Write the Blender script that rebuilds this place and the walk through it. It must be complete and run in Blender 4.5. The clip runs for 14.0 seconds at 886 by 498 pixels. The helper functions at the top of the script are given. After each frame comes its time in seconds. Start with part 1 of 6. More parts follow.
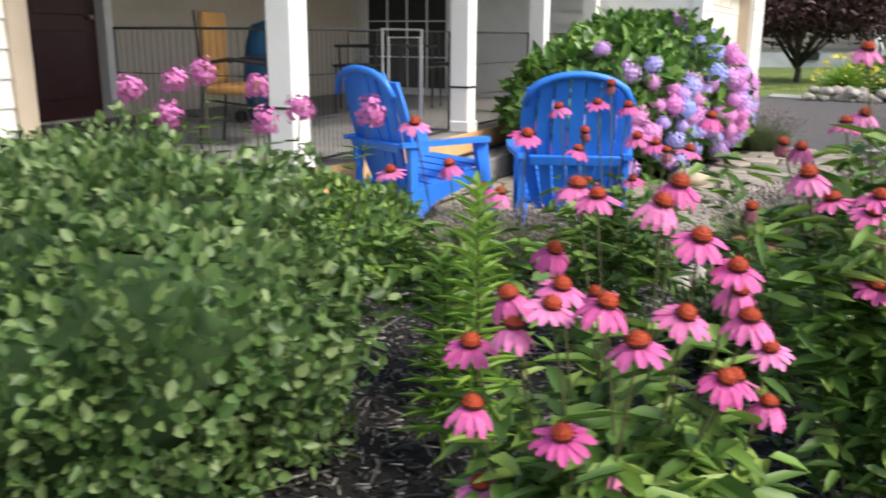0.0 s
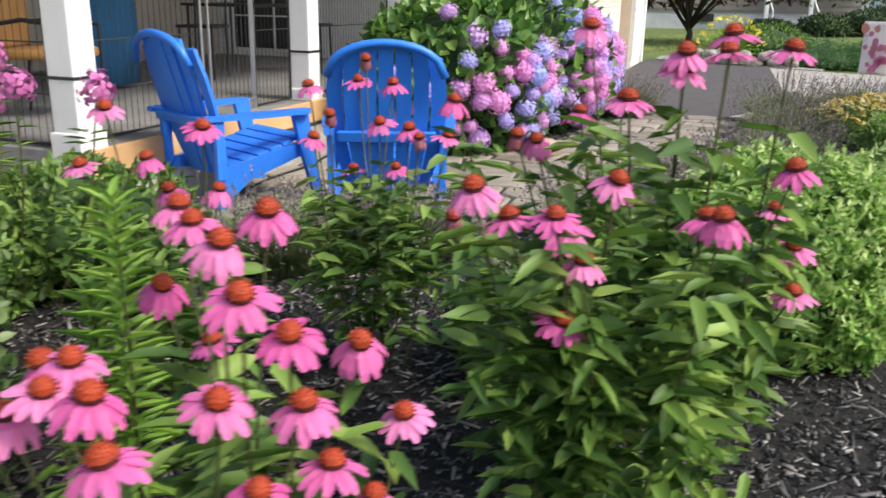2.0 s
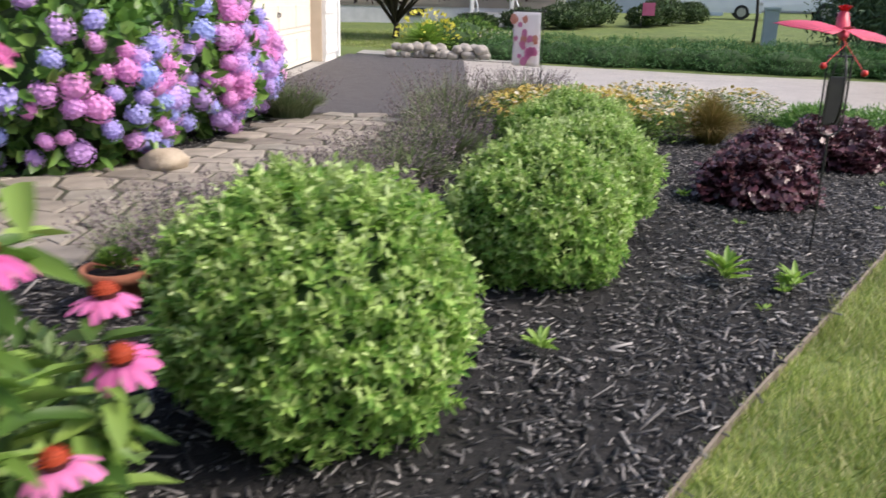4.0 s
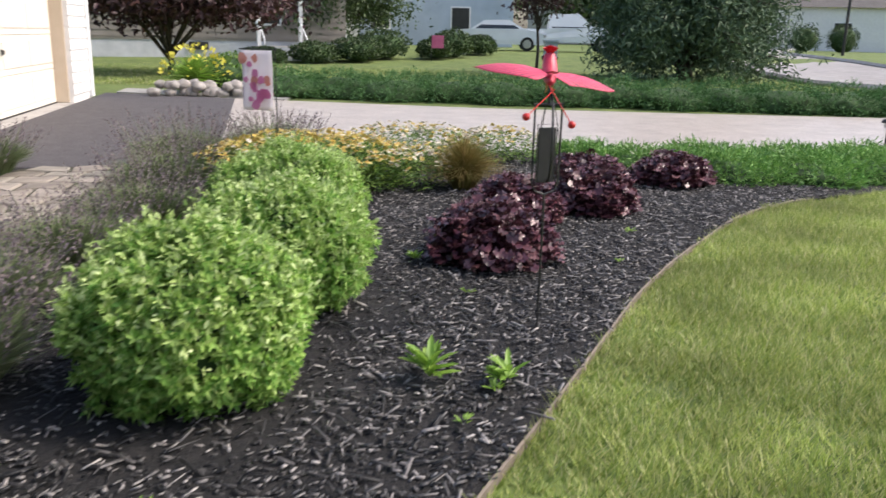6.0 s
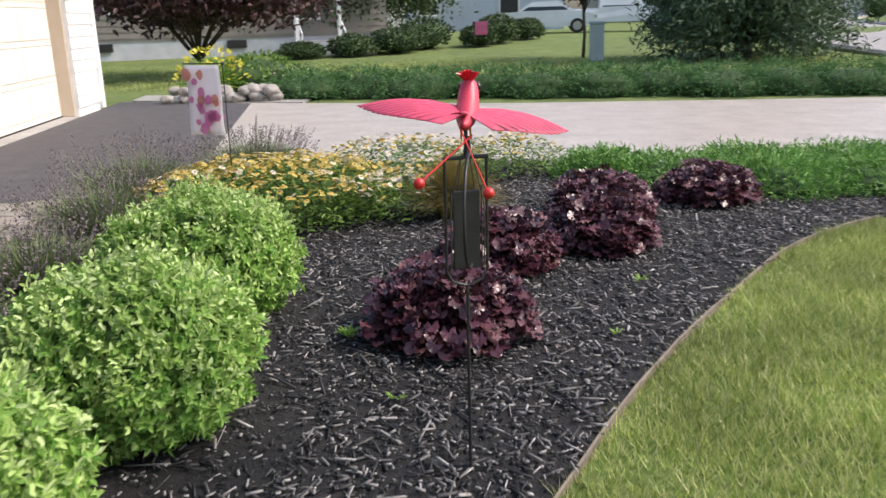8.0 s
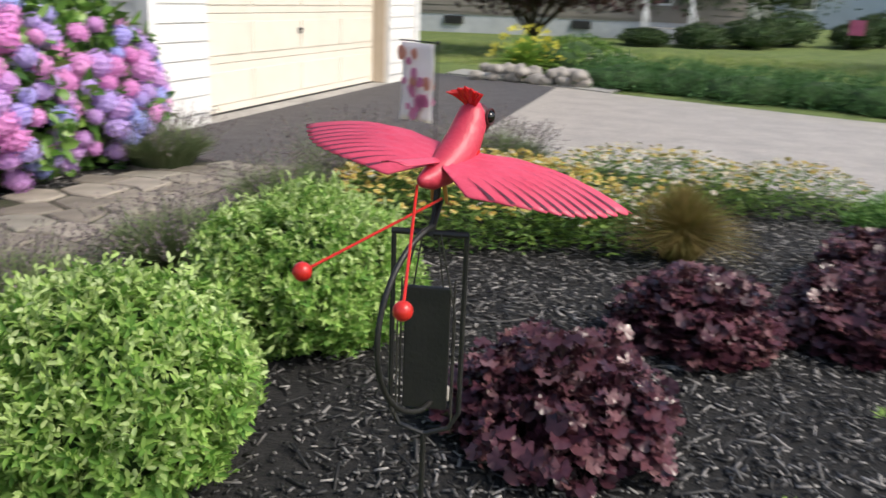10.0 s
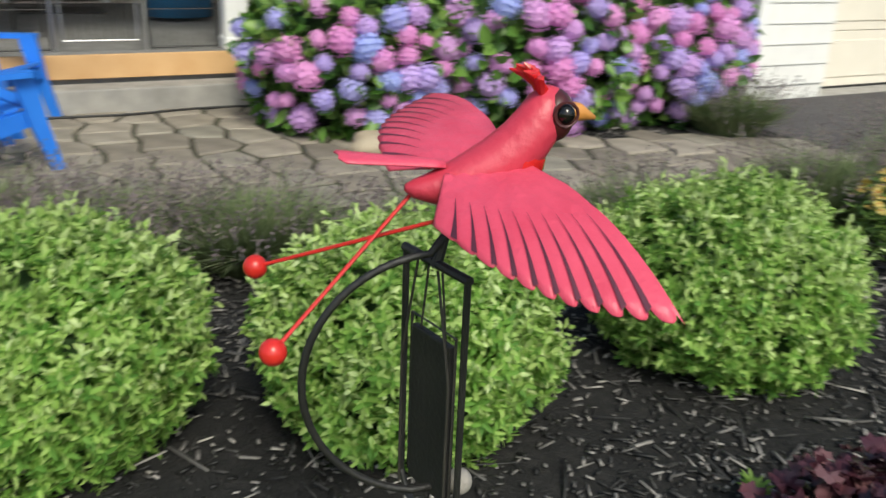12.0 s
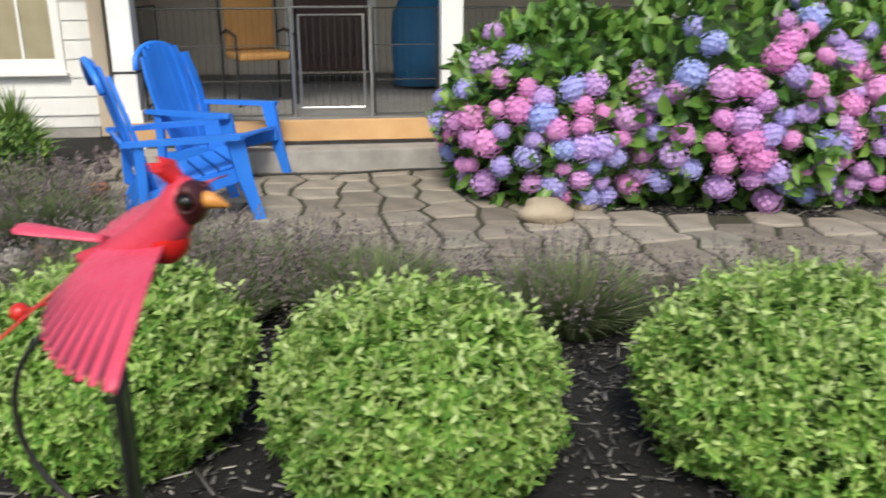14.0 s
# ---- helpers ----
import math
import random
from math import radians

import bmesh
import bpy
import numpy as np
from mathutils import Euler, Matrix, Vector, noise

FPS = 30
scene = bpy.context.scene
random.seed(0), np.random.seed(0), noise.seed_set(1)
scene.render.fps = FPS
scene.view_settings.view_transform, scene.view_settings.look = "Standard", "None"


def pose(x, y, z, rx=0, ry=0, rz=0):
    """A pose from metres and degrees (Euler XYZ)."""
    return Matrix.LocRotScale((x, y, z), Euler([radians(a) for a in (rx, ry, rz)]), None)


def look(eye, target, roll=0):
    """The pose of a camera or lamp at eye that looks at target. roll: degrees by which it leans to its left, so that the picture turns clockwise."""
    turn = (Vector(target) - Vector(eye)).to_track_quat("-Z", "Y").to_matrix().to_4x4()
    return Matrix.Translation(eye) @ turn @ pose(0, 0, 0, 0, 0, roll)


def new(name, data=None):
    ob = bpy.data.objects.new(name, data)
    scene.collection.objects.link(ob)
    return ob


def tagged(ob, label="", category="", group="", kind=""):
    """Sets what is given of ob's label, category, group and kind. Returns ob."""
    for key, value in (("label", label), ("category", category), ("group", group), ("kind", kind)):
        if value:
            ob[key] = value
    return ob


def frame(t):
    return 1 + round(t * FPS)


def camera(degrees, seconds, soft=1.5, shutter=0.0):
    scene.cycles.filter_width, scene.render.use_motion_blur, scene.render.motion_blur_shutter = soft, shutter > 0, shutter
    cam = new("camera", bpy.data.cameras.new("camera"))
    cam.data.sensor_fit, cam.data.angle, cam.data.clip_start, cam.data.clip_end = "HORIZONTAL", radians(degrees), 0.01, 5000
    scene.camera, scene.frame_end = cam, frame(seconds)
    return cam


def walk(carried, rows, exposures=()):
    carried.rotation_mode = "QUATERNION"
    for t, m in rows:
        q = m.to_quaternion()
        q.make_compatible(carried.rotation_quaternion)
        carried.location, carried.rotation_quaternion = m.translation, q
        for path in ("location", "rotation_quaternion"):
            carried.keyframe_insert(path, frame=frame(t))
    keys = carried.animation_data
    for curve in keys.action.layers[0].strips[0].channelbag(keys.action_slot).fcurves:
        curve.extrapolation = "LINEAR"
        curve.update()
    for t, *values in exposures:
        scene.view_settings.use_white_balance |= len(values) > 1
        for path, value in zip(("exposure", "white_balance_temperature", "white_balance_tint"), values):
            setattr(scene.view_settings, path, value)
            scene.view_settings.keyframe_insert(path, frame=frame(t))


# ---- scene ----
cam = camera(56.0, 14.0, shutter=0.5)
PATH = [
    (0, (0.685, 0.524, 1.232), (0.61, 2.461, 0.737), 0.4),
    (0.5, (0.81, 0.649, 1.228), (0.864, 2.57, 0.676), 0.7),
    (1, (0.928, 0.77, 1.237), (1.0, 2.678, 0.642), 0.6),
    (1.5, (1.08, 0.883, 1.247), (1.168, 2.784, 0.634), -0.1),
    (2, (1.273, 0.934, 1.27), (1.397, 2.842, 0.685), 1.1),
    (2.5, (1.481, 1.05, 1.253), (1.705, 2.952, 0.675), 0.2),
    (3, (1.728, 1.267, 1.245), (2.177, 3.123, 0.651), 0.2),
    (3.5, (1.944, 1.437, 1.244), (2.563, 3.243, 0.649), 0.6),
    (4, (2.241, 1.565, 1.228), (2.936, 3.347, 0.646), 1.5),
    (6.5, (3.399, 2.174, 1.305), (4.529, 3.747, 0.806), 0.7),
    (6.8, (3.579, 2.282, 1.325), (4.699, 3.861, 0.823), -0.1),
    (9.3, (4.89, 3.049, 1.403), (5.504, 4.873, 0.86), 1.7),
    (9.5, (4.998, 3.113, 1.391), (5.54, 4.961, 0.852), 2.5),
    (9.8, (5.185, 3.247, 1.377), (5.548, 5.131, 0.813), 2.6),
    (10.5, (5.603, 3.448, 1.397), (5.403, 5.342, 0.789), 2.4),
    (11, (5.815, 3.63, 1.383), (5.255, 5.441, 0.747), 4.1),
    (11.5, (5.901, 3.812, 1.377), (5.033, 5.481, 0.697), 4.0),
    (12, (6.021, 3.945, 1.378), (4.855, 5.398, 0.651), 2.4),
    (12.3, (6.146, 4.006, 1.402), (4.784, 5.27, 0.662), 2.1),
    (12.5, (6.224, 4.043, 1.418), (4.763, 5.189, 0.674), 2.2),
    (13, (6.34, 4.18, 1.41), (4.73, 5.131, 0.7), 2.7),
    (13.5, (6.434, 4.363, 1.417), (4.761, 5.243, 0.764), 1.3),
    (13.6, (6.456, 4.397, 1.429), (4.781, 5.278, 0.783), 0.9),
    (14, (6.598, 4.526, 1.447), (4.942, 5.471, 0.842), -0.2),
]
walk(cam, [(t, look(eye, target, roll)) for t, eye, target, roll in PATH], exposures=[(0, 1.2, 6500, 9), (2, 1.1, 6500, 9), (4, 1.05, 6500, 15), (6.5, 1.2, 6500, 15), (9.5, 0.9, 6500, 11), (10.5, 0.70, 6500, 7), (12, 0.58, 6500, 1), (14, 0.68, 6500, 6)])

# ---- light ----
SUN_DIR = Vector((0.62, -0.38, 0.80)).normalized()
world = bpy.data.worlds.new("sky")
scene.world = world
world.use_nodes = True
wn = world.node_tree
sky = wn.nodes.new("ShaderNodeTexSky")
sky.sky_type = "NISHITA"
sky.sun_disc = False
sky.sun_elevation = math.asin(SUN_DIR.z)
sky.sun_rotation = math.atan2(SUN_DIR.x, SUN_DIR.y)
sky.dust_density = 3.0
wn.links.new(sky.outputs[0], wn.nodes["Background"].inputs[0])
wn.nodes["Background"].inputs[1].default_value = 0.12
sun = new("sun", bpy.data.lights.new("sun", "SUN"))
sun.data.energy, sun.data.angle, sun.data.color = 1.9, radians(16), (1.0, 0.93, 0.82)
sun.matrix_world = look(SUN_DIR * 50, (0, 0, 0))


# ---- materials ----
def ramp(nt, stops):
    node = nt.nodes.new("ShaderNodeValToRGB")
    els = node.color_ramp.elements
    while len(els) < len(stops):
        els.new(0.5)
    for el, (at, col) in zip(els, stops):
        el.position, el.color = at, (*col, 1)
    return node


def mat(name, cols, rough=0.7, scale=8.0, bump=0.0, bump_scale=60.0, metal=0.0, by="noise", leaf=0.0, detail=5.0, grime=0.25):
    """Colours vary by noise, by object or by island; a second, larger noise darkens patches slightly."""
    m = bpy.data.materials.new(name)
    m.use_nodes = True
    nt = m.node_tree
    bs = nt.nodes["Principled BSDF"]
    bs.inputs["Roughness"].default_value = rough
    bs.inputs["Metallic"].default_value = metal
    tc = nt.nodes.new("ShaderNodeTexCoord")
    n1 = nt.nodes.new("ShaderNodeTexNoise")
    n1.inputs["Scale"].default_value, n1.inputs["Detail"].default_value = scale, detail
    nt.links.new(tc.outputs["Object"], n1.inputs["Vector"])
    k = len(cols)
    r = ramp(nt, [((0.25 + 0.5 * i / max(1, k - 1)) if by == "noise" else i / max(1, k - 1), c) for i, c in enumerate(cols)])
    if by == "island":
        src = nt.nodes.new("ShaderNodeNewGeometry").outputs["Random Per Island"]
    elif by == "object":
        src = nt.nodes.new("ShaderNodeObjectInfo").outputs["Random"]
    else:
        src = n1.outputs["Fac"]
    nt.links.new(src, r.inputs[0])
    n2 = nt.nodes.new("ShaderNodeTexNoise")
    n2.inputs["Scale"].default_value = scale * 0.17 if by == "noise" else scale
    n2.inputs["Detail"].default_value = 3
    nt.links.new(tc.outputs["Object"], n2.inputs["Vector"])
    r2 = ramp(nt, [(0.3, (1 - grime,) * 3), (0.7, (1.0,) * 3)])
    nt.links.new(n2.outputs["Fac"], r2.inputs[0])
    mx = nt.nodes.new("ShaderNodeMix")
    mx.data_type, mx.blend_type = "RGBA", "MULTIPLY"
    mx.inputs[0].default_value = 1.0
    nt.links.new(r.outputs[0], mx.inputs[6])
    nt.links.new(r2.outputs[0], mx.inputs[7])
    nt.links.new(mx.outputs[2], bs.inputs["Base Color"])
    if bump:
        n3 = nt.nodes.new("ShaderNodeTexNoise")
        n3.inputs["Scale"].default_value, n3.inputs["Detail"].default_value = bump_scale, 6
        nt.links.new(tc.outputs["Object"], n3.inputs["Vector"])
        b = nt.nodes.new("ShaderNodeBump")
        b.inputs["Strength"].default_value, b.inputs["Distance"].default_value = bump, 0.01
        nt.links.new(n3.outputs["Fac"], b.inputs["Height"])
        nt.links.new(b.outputs[0], bs.inputs["Normal"])
    if leaf:
        tr = nt.nodes.new("ShaderNodeBsdfTranslucent")
        nt.links.new(mx.outputs[2], tr.inputs[0])
        ms = nt.nodes.new("ShaderNodeMixShader")
        ms.inputs[0].default_value = leaf
        nt.links.new(bs.outputs[0], ms.inputs[1])
        nt.links.new(tr.outputs[0], ms.inputs[2])
        nt.links.new(ms.outputs[0], nt.nodes["Material Output"].inputs[0])
    return m


M = {}
M["lawn_soil"] = mat("lawn_soil", [(0.075, 0.115, 0.025), (0.12, 0.17, 0.038), (0.165, 0.205, 0.055)], 0.95, 3.0, 0.8, 90)
M["grass"] = mat("grass", [(0.18, 0.28, 0.05), (0.35, 0.47, 0.10), (0.53, 0.6, 0.18), (0.74, 0.7, 0.38)], 0.6, 1.3, by="island", leaf=0.35, grime=0.5)
M["mulch"] = mat("mulch", [(0.0035, 0.0034, 0.0033), (0.008, 0.0076, 0.0073), (0.02, 0.0185, 0.0175)], 0.95, 30, 1.0, 80)
M["chip"] = mat("chip", [(0.005, 0.0048, 0.0047), (0.013, 0.0125, 0.012), (0.038, 0.036, 0.0345), (0.12, 0.113, 0.108), (0.38, 0.355, 0.33)], 0.6, 40, by="island")
M["edging"] = mat("edging", [(0.13, 0.105, 0.08), (0.24, 0.2, 0.155)], 0.8, 10, 0.3, 60)
# asphalt near the garage, with the house's shade put into the colour
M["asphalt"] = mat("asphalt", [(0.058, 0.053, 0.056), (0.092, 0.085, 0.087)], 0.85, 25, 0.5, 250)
# base raised and warmed: low sky glare on the asphalt is in the colour
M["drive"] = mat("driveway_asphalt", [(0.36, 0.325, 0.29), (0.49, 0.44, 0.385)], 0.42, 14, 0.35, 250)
M["road"] = mat("road_asphalt", [(0.25, 0.24, 0.235), (0.34, 0.325, 0.31)], 0.85, 3, 0.3, 150)
M["concrete"] = mat("concrete", [(0.30, 0.29, 0.27), (0.45, 0.43, 0.40)], 0.9, 8, 0.4, 120)
M["flag"] = mat("flagstone", [(0.2, 0.175, 0.14), (0.29, 0.255, 0.205), (0.345, 0.305, 0.25), (0.25, 0.235, 0.19)], 0.85, 6, 0.6, 70, by="object", grime=0.35)
M["joint"] = mat("joint_sand", [(0.03, 0.028, 0.018), (0.06, 0.055, 0.035), (0.045, 0.06, 0.022)], 0.95, 12, 0.8, 90)
M["siding"] = mat("white_siding", [(0.72, 0.71, 0.69), (0.80, 0.79, 0.77)], 0.55, 5, 0.15, 40, grime=0.08)
M["tan_siding"] = mat("tan_siding", [(0.50, 0.44, 0.37), (0.56, 0.50, 0.43)], 0.6, 5, 0.15, 40, grime=0.1)
M["trim"] = mat("white_trim", [(0.78, 0.78, 0.77), (0.84, 0.84, 0.83)], 0.5, 6, 0.1, 50, grime=0.1)
M["tan_trim"] = mat("tan_trim", [(0.52, 0.43, 0.32), (0.58, 0.48, 0.37)], 0.6, 6, 0.1, 50, grime=0.1)
M["gdoor"] = mat("cream_door_paint", [(0.72, 0.665, 0.57), (0.78, 0.725, 0.63)], 0.5, 4, 0.08, 60, grime=0.08)
M["glass"] = mat("dark_glass", [(0.02, 0.025, 0.03), (0.03, 0.035, 0.04)], 0.06, 3, grime=0.05)
M["curtain"] = mat("curtain", [(0.30, 0.26, 0.16), (0.42, 0.38, 0.26)], 0.9, 4, 0.2, 20)
M["door"] = mat("maroon_door", [(0.045, 0.014, 0.016), (0.07, 0.02, 0.022)], 0.4, 6)
M["deck"] = mat("deck_board", [(0.2, 0.195, 0.19), (0.28, 0.275, 0.27)], 0.8, 8, 0.3, 60)
M["fascia"] = mat("new_pine_board", [(0.58, 0.34, 0.15), (0.68, 0.43, 0.21)], 0.6, 5, 0.2, 40)
M["roof"] = mat("shingle", [(0.08, 0.075, 0.07), (0.14, 0.13, 0.12)], 0.9, 10, 0.6, 60)
M["black"] = mat("black_metal", [(0.010, 0.010, 0.011), (0.022, 0.021, 0.02)], 0.5, 20, 0.15, 120)
M["wire"] = mat("dark_wire", [(0.03, 0.028, 0.025), (0.05, 0.045, 0.04)], 0.5, 20)
M["blue"] = mat("blue_plastic", [(0.022, 0.175, 0.72), (0.035, 0.22, 0.8)], 0.42, 5, 0.05, 200, grime=0.12)
M["bluefab"] = mat("blue_fabric", [(0.015, 0.11, 0.24), (0.02, 0.15, 0.32)], 0.85, 6)
M["cushion"] = mat("tan_cushion", [(0.42, 0.21, 0.06), (0.52, 0.28, 0.09)], 0.85, 6, 0.2, 120)
M["brown"] = mat("brown_wood", [(0.10, 0.055, 0.03), (0.16, 0.09, 0.05)], 0.6, 8, 0.2, 60)
M["terracotta"] = mat("terracotta", [(0.28, 0.095, 0.05), (0.38, 0.15, 0.085)], 0.85, 8, 0.3, 60)
M["stone"] = mat("grey_stone", [(0.24, 0.22, 0.2), (0.34, 0.315, 0.285), (0.43, 0.4, 0.365)], 0.85, 7, 0.6, 40)
M["tanstone"] = mat("tan_stone", [(0.36, 0.29, 0.20), (0.50, 0.42, 0.31)], 0.85, 6, 0.6, 40)
M["red"] = mat("red_enamel", [(0.48, 0.03, 0.062), (0.58, 0.05, 0.092)], 0.42, 14, 0.25, 60, grime=0.15)
M["breast"] = mat("scarlet_enamel", [(0.55, 0.012, 0.015), (0.66, 0.02, 0.02)], 0.25, 12)
M["ballred"] = mat("red_ball", [(0.60, 0.02, 0.015), (0.68, 0.03, 0.025)], 0.3, 8)
M["wing"] = mat("wing_enamel", [(0.56, 0.05, 0.10), (0.66, 0.08, 0.145)], 0.42, 18, 0.25, 70, grime=0.15)
M["barb"] = mat("dark_feather_stroke", [(0.07, 0.012, 0.03), (0.12, 0.022, 0.045)], 0.5, 25)
M["mask"] = mat("dark_face", [(0.04, 0.006, 0.008), (0.1, 0.014, 0.016)], 0.4, 20)
M["eye"] = mat("eye_gloss", [(0.004, 0.004, 0.004), (0.008, 0.008, 0.008)], 0.05, 5)
M["beak"] = mat("orange_beak", [(0.62, 0.25, 0.05), (0.72, 0.33, 0.09)], 0.4, 12)
M["bush"] = mat("bush_leaf", [(0.10, 0.25, 0.035), (0.22, 0.42, 0.07), (0.36, 0.57, 0.12), (0.52, 0.68, 0.23)], 0.7, 2.5, by="island", leaf=0.42)
M["tip"] = mat("pale_shoot_leaf", [(0.33, 0.51, 0.11), (0.47, 0.63, 0.2), (0.61, 0.73, 0.34)], 0.5, 2.5, by="island", leaf=0.3)
# filler core colour: the shade behind the leaves as a dark green
M["bushdark"] = mat("core_shade", [(0.02, 0.05, 0.012), (0.045, 0.095, 0.022)], 0.9, 20)
M["green"] = mat("green_leaf", [(0.055, 0.13, 0.022), (0.10, 0.2, 0.036), (0.175, 0.305, 0.055), (0.31, 0.45, 0.1)], 0.5, 3, by="island", leaf=0.3)
M["shrub"] = mat("shrub_leaf", [(0.045, 0.095, 0.024), (0.08, 0.155, 0.04), (0.14, 0.225, 0.065), (0.24, 0.32, 0.13)], 0.5, 3, by="island", leaf=0.3)
M["lime"] = mat("lime_leaf", [(0.16, 0.32, 0.04), (0.27, 0.46, 0.07), (0.36, 0.55, 0.10)], 0.5, 3, by="island", leaf=0.35)
M["hydleaf"] = mat("hydrangea_leaf", [(0.04, 0.11, 0.02), (0.08, 0.19, 0.03), (0.14, 0.28, 0.05), (0.26, 0.42, 0.09)], 0.42, 3, by="island", leaf=0.25)
M["bloom"] = mat("hydrangea_bloom", [(0.80, 0.30, 0.66), (0.84, 0.40, 0.74), (0.68, 0.44, 0.82), (0.52, 0.46, 0.88), (0.42, 0.50, 0.90), (0.82, 0.34, 0.70), (0.60, 0.48, 0.88)], 0.7, 14, by="object", leaf=0.3, grime=0.12)
M["petal"] = mat("cone_petal", [(0.68, 0.10, 0.36), (0.76, 0.16, 0.44), (0.82, 0.26, 0.53)], 0.6, 12, by="object", leaf=0.3, grime=0.2)
M["petal_old"] = mat("faded_petal", [(0.35, 0.09, 0.12), (0.42, 0.16, 0.20)], 0.8, 12, by="object", leaf=0.2)
M["cone"] = mat("flower_cone", [(0.13, 0.010, 0.003), (0.30, 0.026, 0.004), (0.46, 0.058, 0.008)], 0.7, 60, 0.4, 200, by="island")
M["conedark"] = mat("flower_cone_base", [(0.035, 0.006, 0.004), (0.09, 0.010, 0.005)], 0.75, 60, 0.4, 200, by="island")
M["stem"] = mat("stem", [(0.05, 0.075, 0.02), (0.09, 0.08, 0.03)], 0.6, 10)
M["phlox"] = mat("phlox_bloom", [(0.6, 0.15, 0.42), (0.68, 0.24, 0.52)], 0.7, 12, by="island", leaf=0.25)
M["heuch"] = mat("purple_leaf", [(0.035, 0.012, 0.018), (0.075, 0.024, 0.036), (0.125, 0.046, 0.057), (0.19, 0.095, 0.1)], 0.30, 4, by="island", leaf=0.12)
M["sedge"] = mat("bronze_grass", [(0.16, 0.18, 0.035), (0.28, 0.22, 0.06), (0.36, 0.24, 0.09)], 0.7, 4, by="island", leaf=0.3)
M["lav"] = mat("lavender_leaf", [(0.11, 0.165, 0.06), (0.18, 0.24, 0.10), (0.27, 0.31, 0.16)], 0.8, 3, by="island", leaf=0.2)
M["lavfl"] = mat("lavender_spike", [(0.15, 0.12, 0.14), (0.21, 0.17, 0.18), (0.28, 0.23, 0.21)], 0.85, 5, by="island", leaf=0.15)
M["yellow"] = mat("yellow_petal", [(0.52, 0.38, 0.05), (0.63, 0.5, 0.1), (0.73, 0.65, 0.28)], 0.65, 5, by="island", leaf=0.25)
M["lemon"] = mat("lemon_petal", [(0.66, 0.60, 0.05), (0.78, 0.72, 0.12)], 0.65, 5, by="island", leaf=0.25)
M["white"] = mat("white_petal", [(0.62, 0.6, 0.42), (0.8, 0.78, 0.66)], 0.65, 5, by="island", leaf=0.25)
M["juniper"] = mat("juniper_spray", [(0.08, 0.21, 0.04), (0.14, 0.32, 0.06), (0.21, 0.42, 0.09), (0.3, 0.5, 0.13)], 0.6, 1.5, by="island", leaf=0.2)
M["hedgej"] = mat("dark_juniper", [(0.04, 0.12, 0.035), (0.08, 0.2, 0.055), (0.13, 0.29, 0.08)], 0.65, 1.5, by="island", leaf=0.15)
M["maple"] = mat("maple_leaf", [(0.03, 0.012, 0.014), (0.055, 0.02, 0.022), (0.09, 0.035, 0.034)], 0.55, 1.5, by="island", leaf=0.2)
M["pine"] = mat("pine_needle", [(0.05, 0.095, 0.05), (0.09, 0.15, 0.075), (0.14, 0.21, 0.1)], 0.7, 1.0, by="island", leaf=0.1)
M["tree"] = mat("tree_leaf", [(0.025, 0.055, 0.015), (0.05, 0.09, 0.025), (0.08, 0.13, 0.035)], 0.6, 0.8, by="island", leaf=0.2)
M["bark"] = mat("bark", [(0.05, 0.04, 0.03), (0.11, 0.09, 0.07)], 0.9, 12, 0.6, 40)
M["beige_siding"] = mat("beige_siding", [(0.24, 0.215, 0.185), (0.29, 0.26, 0.225)], 0.7, 2, 0.1, 30)
M["foundation"] = mat("pale_foundation", [(0.46, 0.48, 0.50), (0.55, 0.57, 0.58)], 0.8, 4, 0.2, 30)
M["blue_siding"] = mat("pale_blue_siding", [(0.42, 0.50, 0.60), (0.48, 0.56, 0.66)], 0.7, 2)
M["carwhite"] = mat("white_car_paint", [(0.62, 0.66, 0.70), (0.70, 0.73, 0.76)], 0.2, 2, grime=0.05)
M["tyre"] = mat("tyre", [(0.012, 0.012, 0.013), (0.02, 0.02, 0.02)], 0.85, 10)
M["rim"] = mat("rim", [(0.45, 0.45, 0.46), (0.55, 0.55, 0.56)], 0.3, 10, metal=0.8)
M["cardark"] = mat("dark_car_paint", [(0.02, 0.022, 0.028), (0.03, 0.032, 0.038)], 0.2, 2)
M["utility"] = mat("utility_green", [(0.42, 0.5, 0.47), (0.5, 0.57, 0.54)], 0.6, 4)
M["flagcloth"] = mat("flag_cloth", [(0.86, 0.82, 0.82), (0.92, 0.88, 0.88)], 0.8, 9, leaf=0.55, grime=0.03)
M["flagpink"] = mat("flag_pink", [(0.76, 0.22, 0.44), (0.82, 0.34, 0.52)], 0.8, 9, leaf=0.2)
M["flagorange"] = mat("flag_orange", [(0.74, 0.3, 0.22), (0.8, 0.4, 0.3)], 0.8, 9, leaf=0.2)
M["pinkcloth"] = mat("pink_cloth", [(0.55, 0.10, 0.22), (0.62, 0.16, 0.28)], 0.8, 6)


# ---- builders ----
def mesh(name, verts, faces, material, smooth=False):
    me = bpy.data.meshes.new(name)
    me.from_pydata([tuple(v) for v in verts], [], [tuple(f) for f in faces])
    me.materials.append(material)
    if smooth:
        me.polygons.foreach_set("use_smooth", [True] * len(me.polygons))
    me.update()
    return me


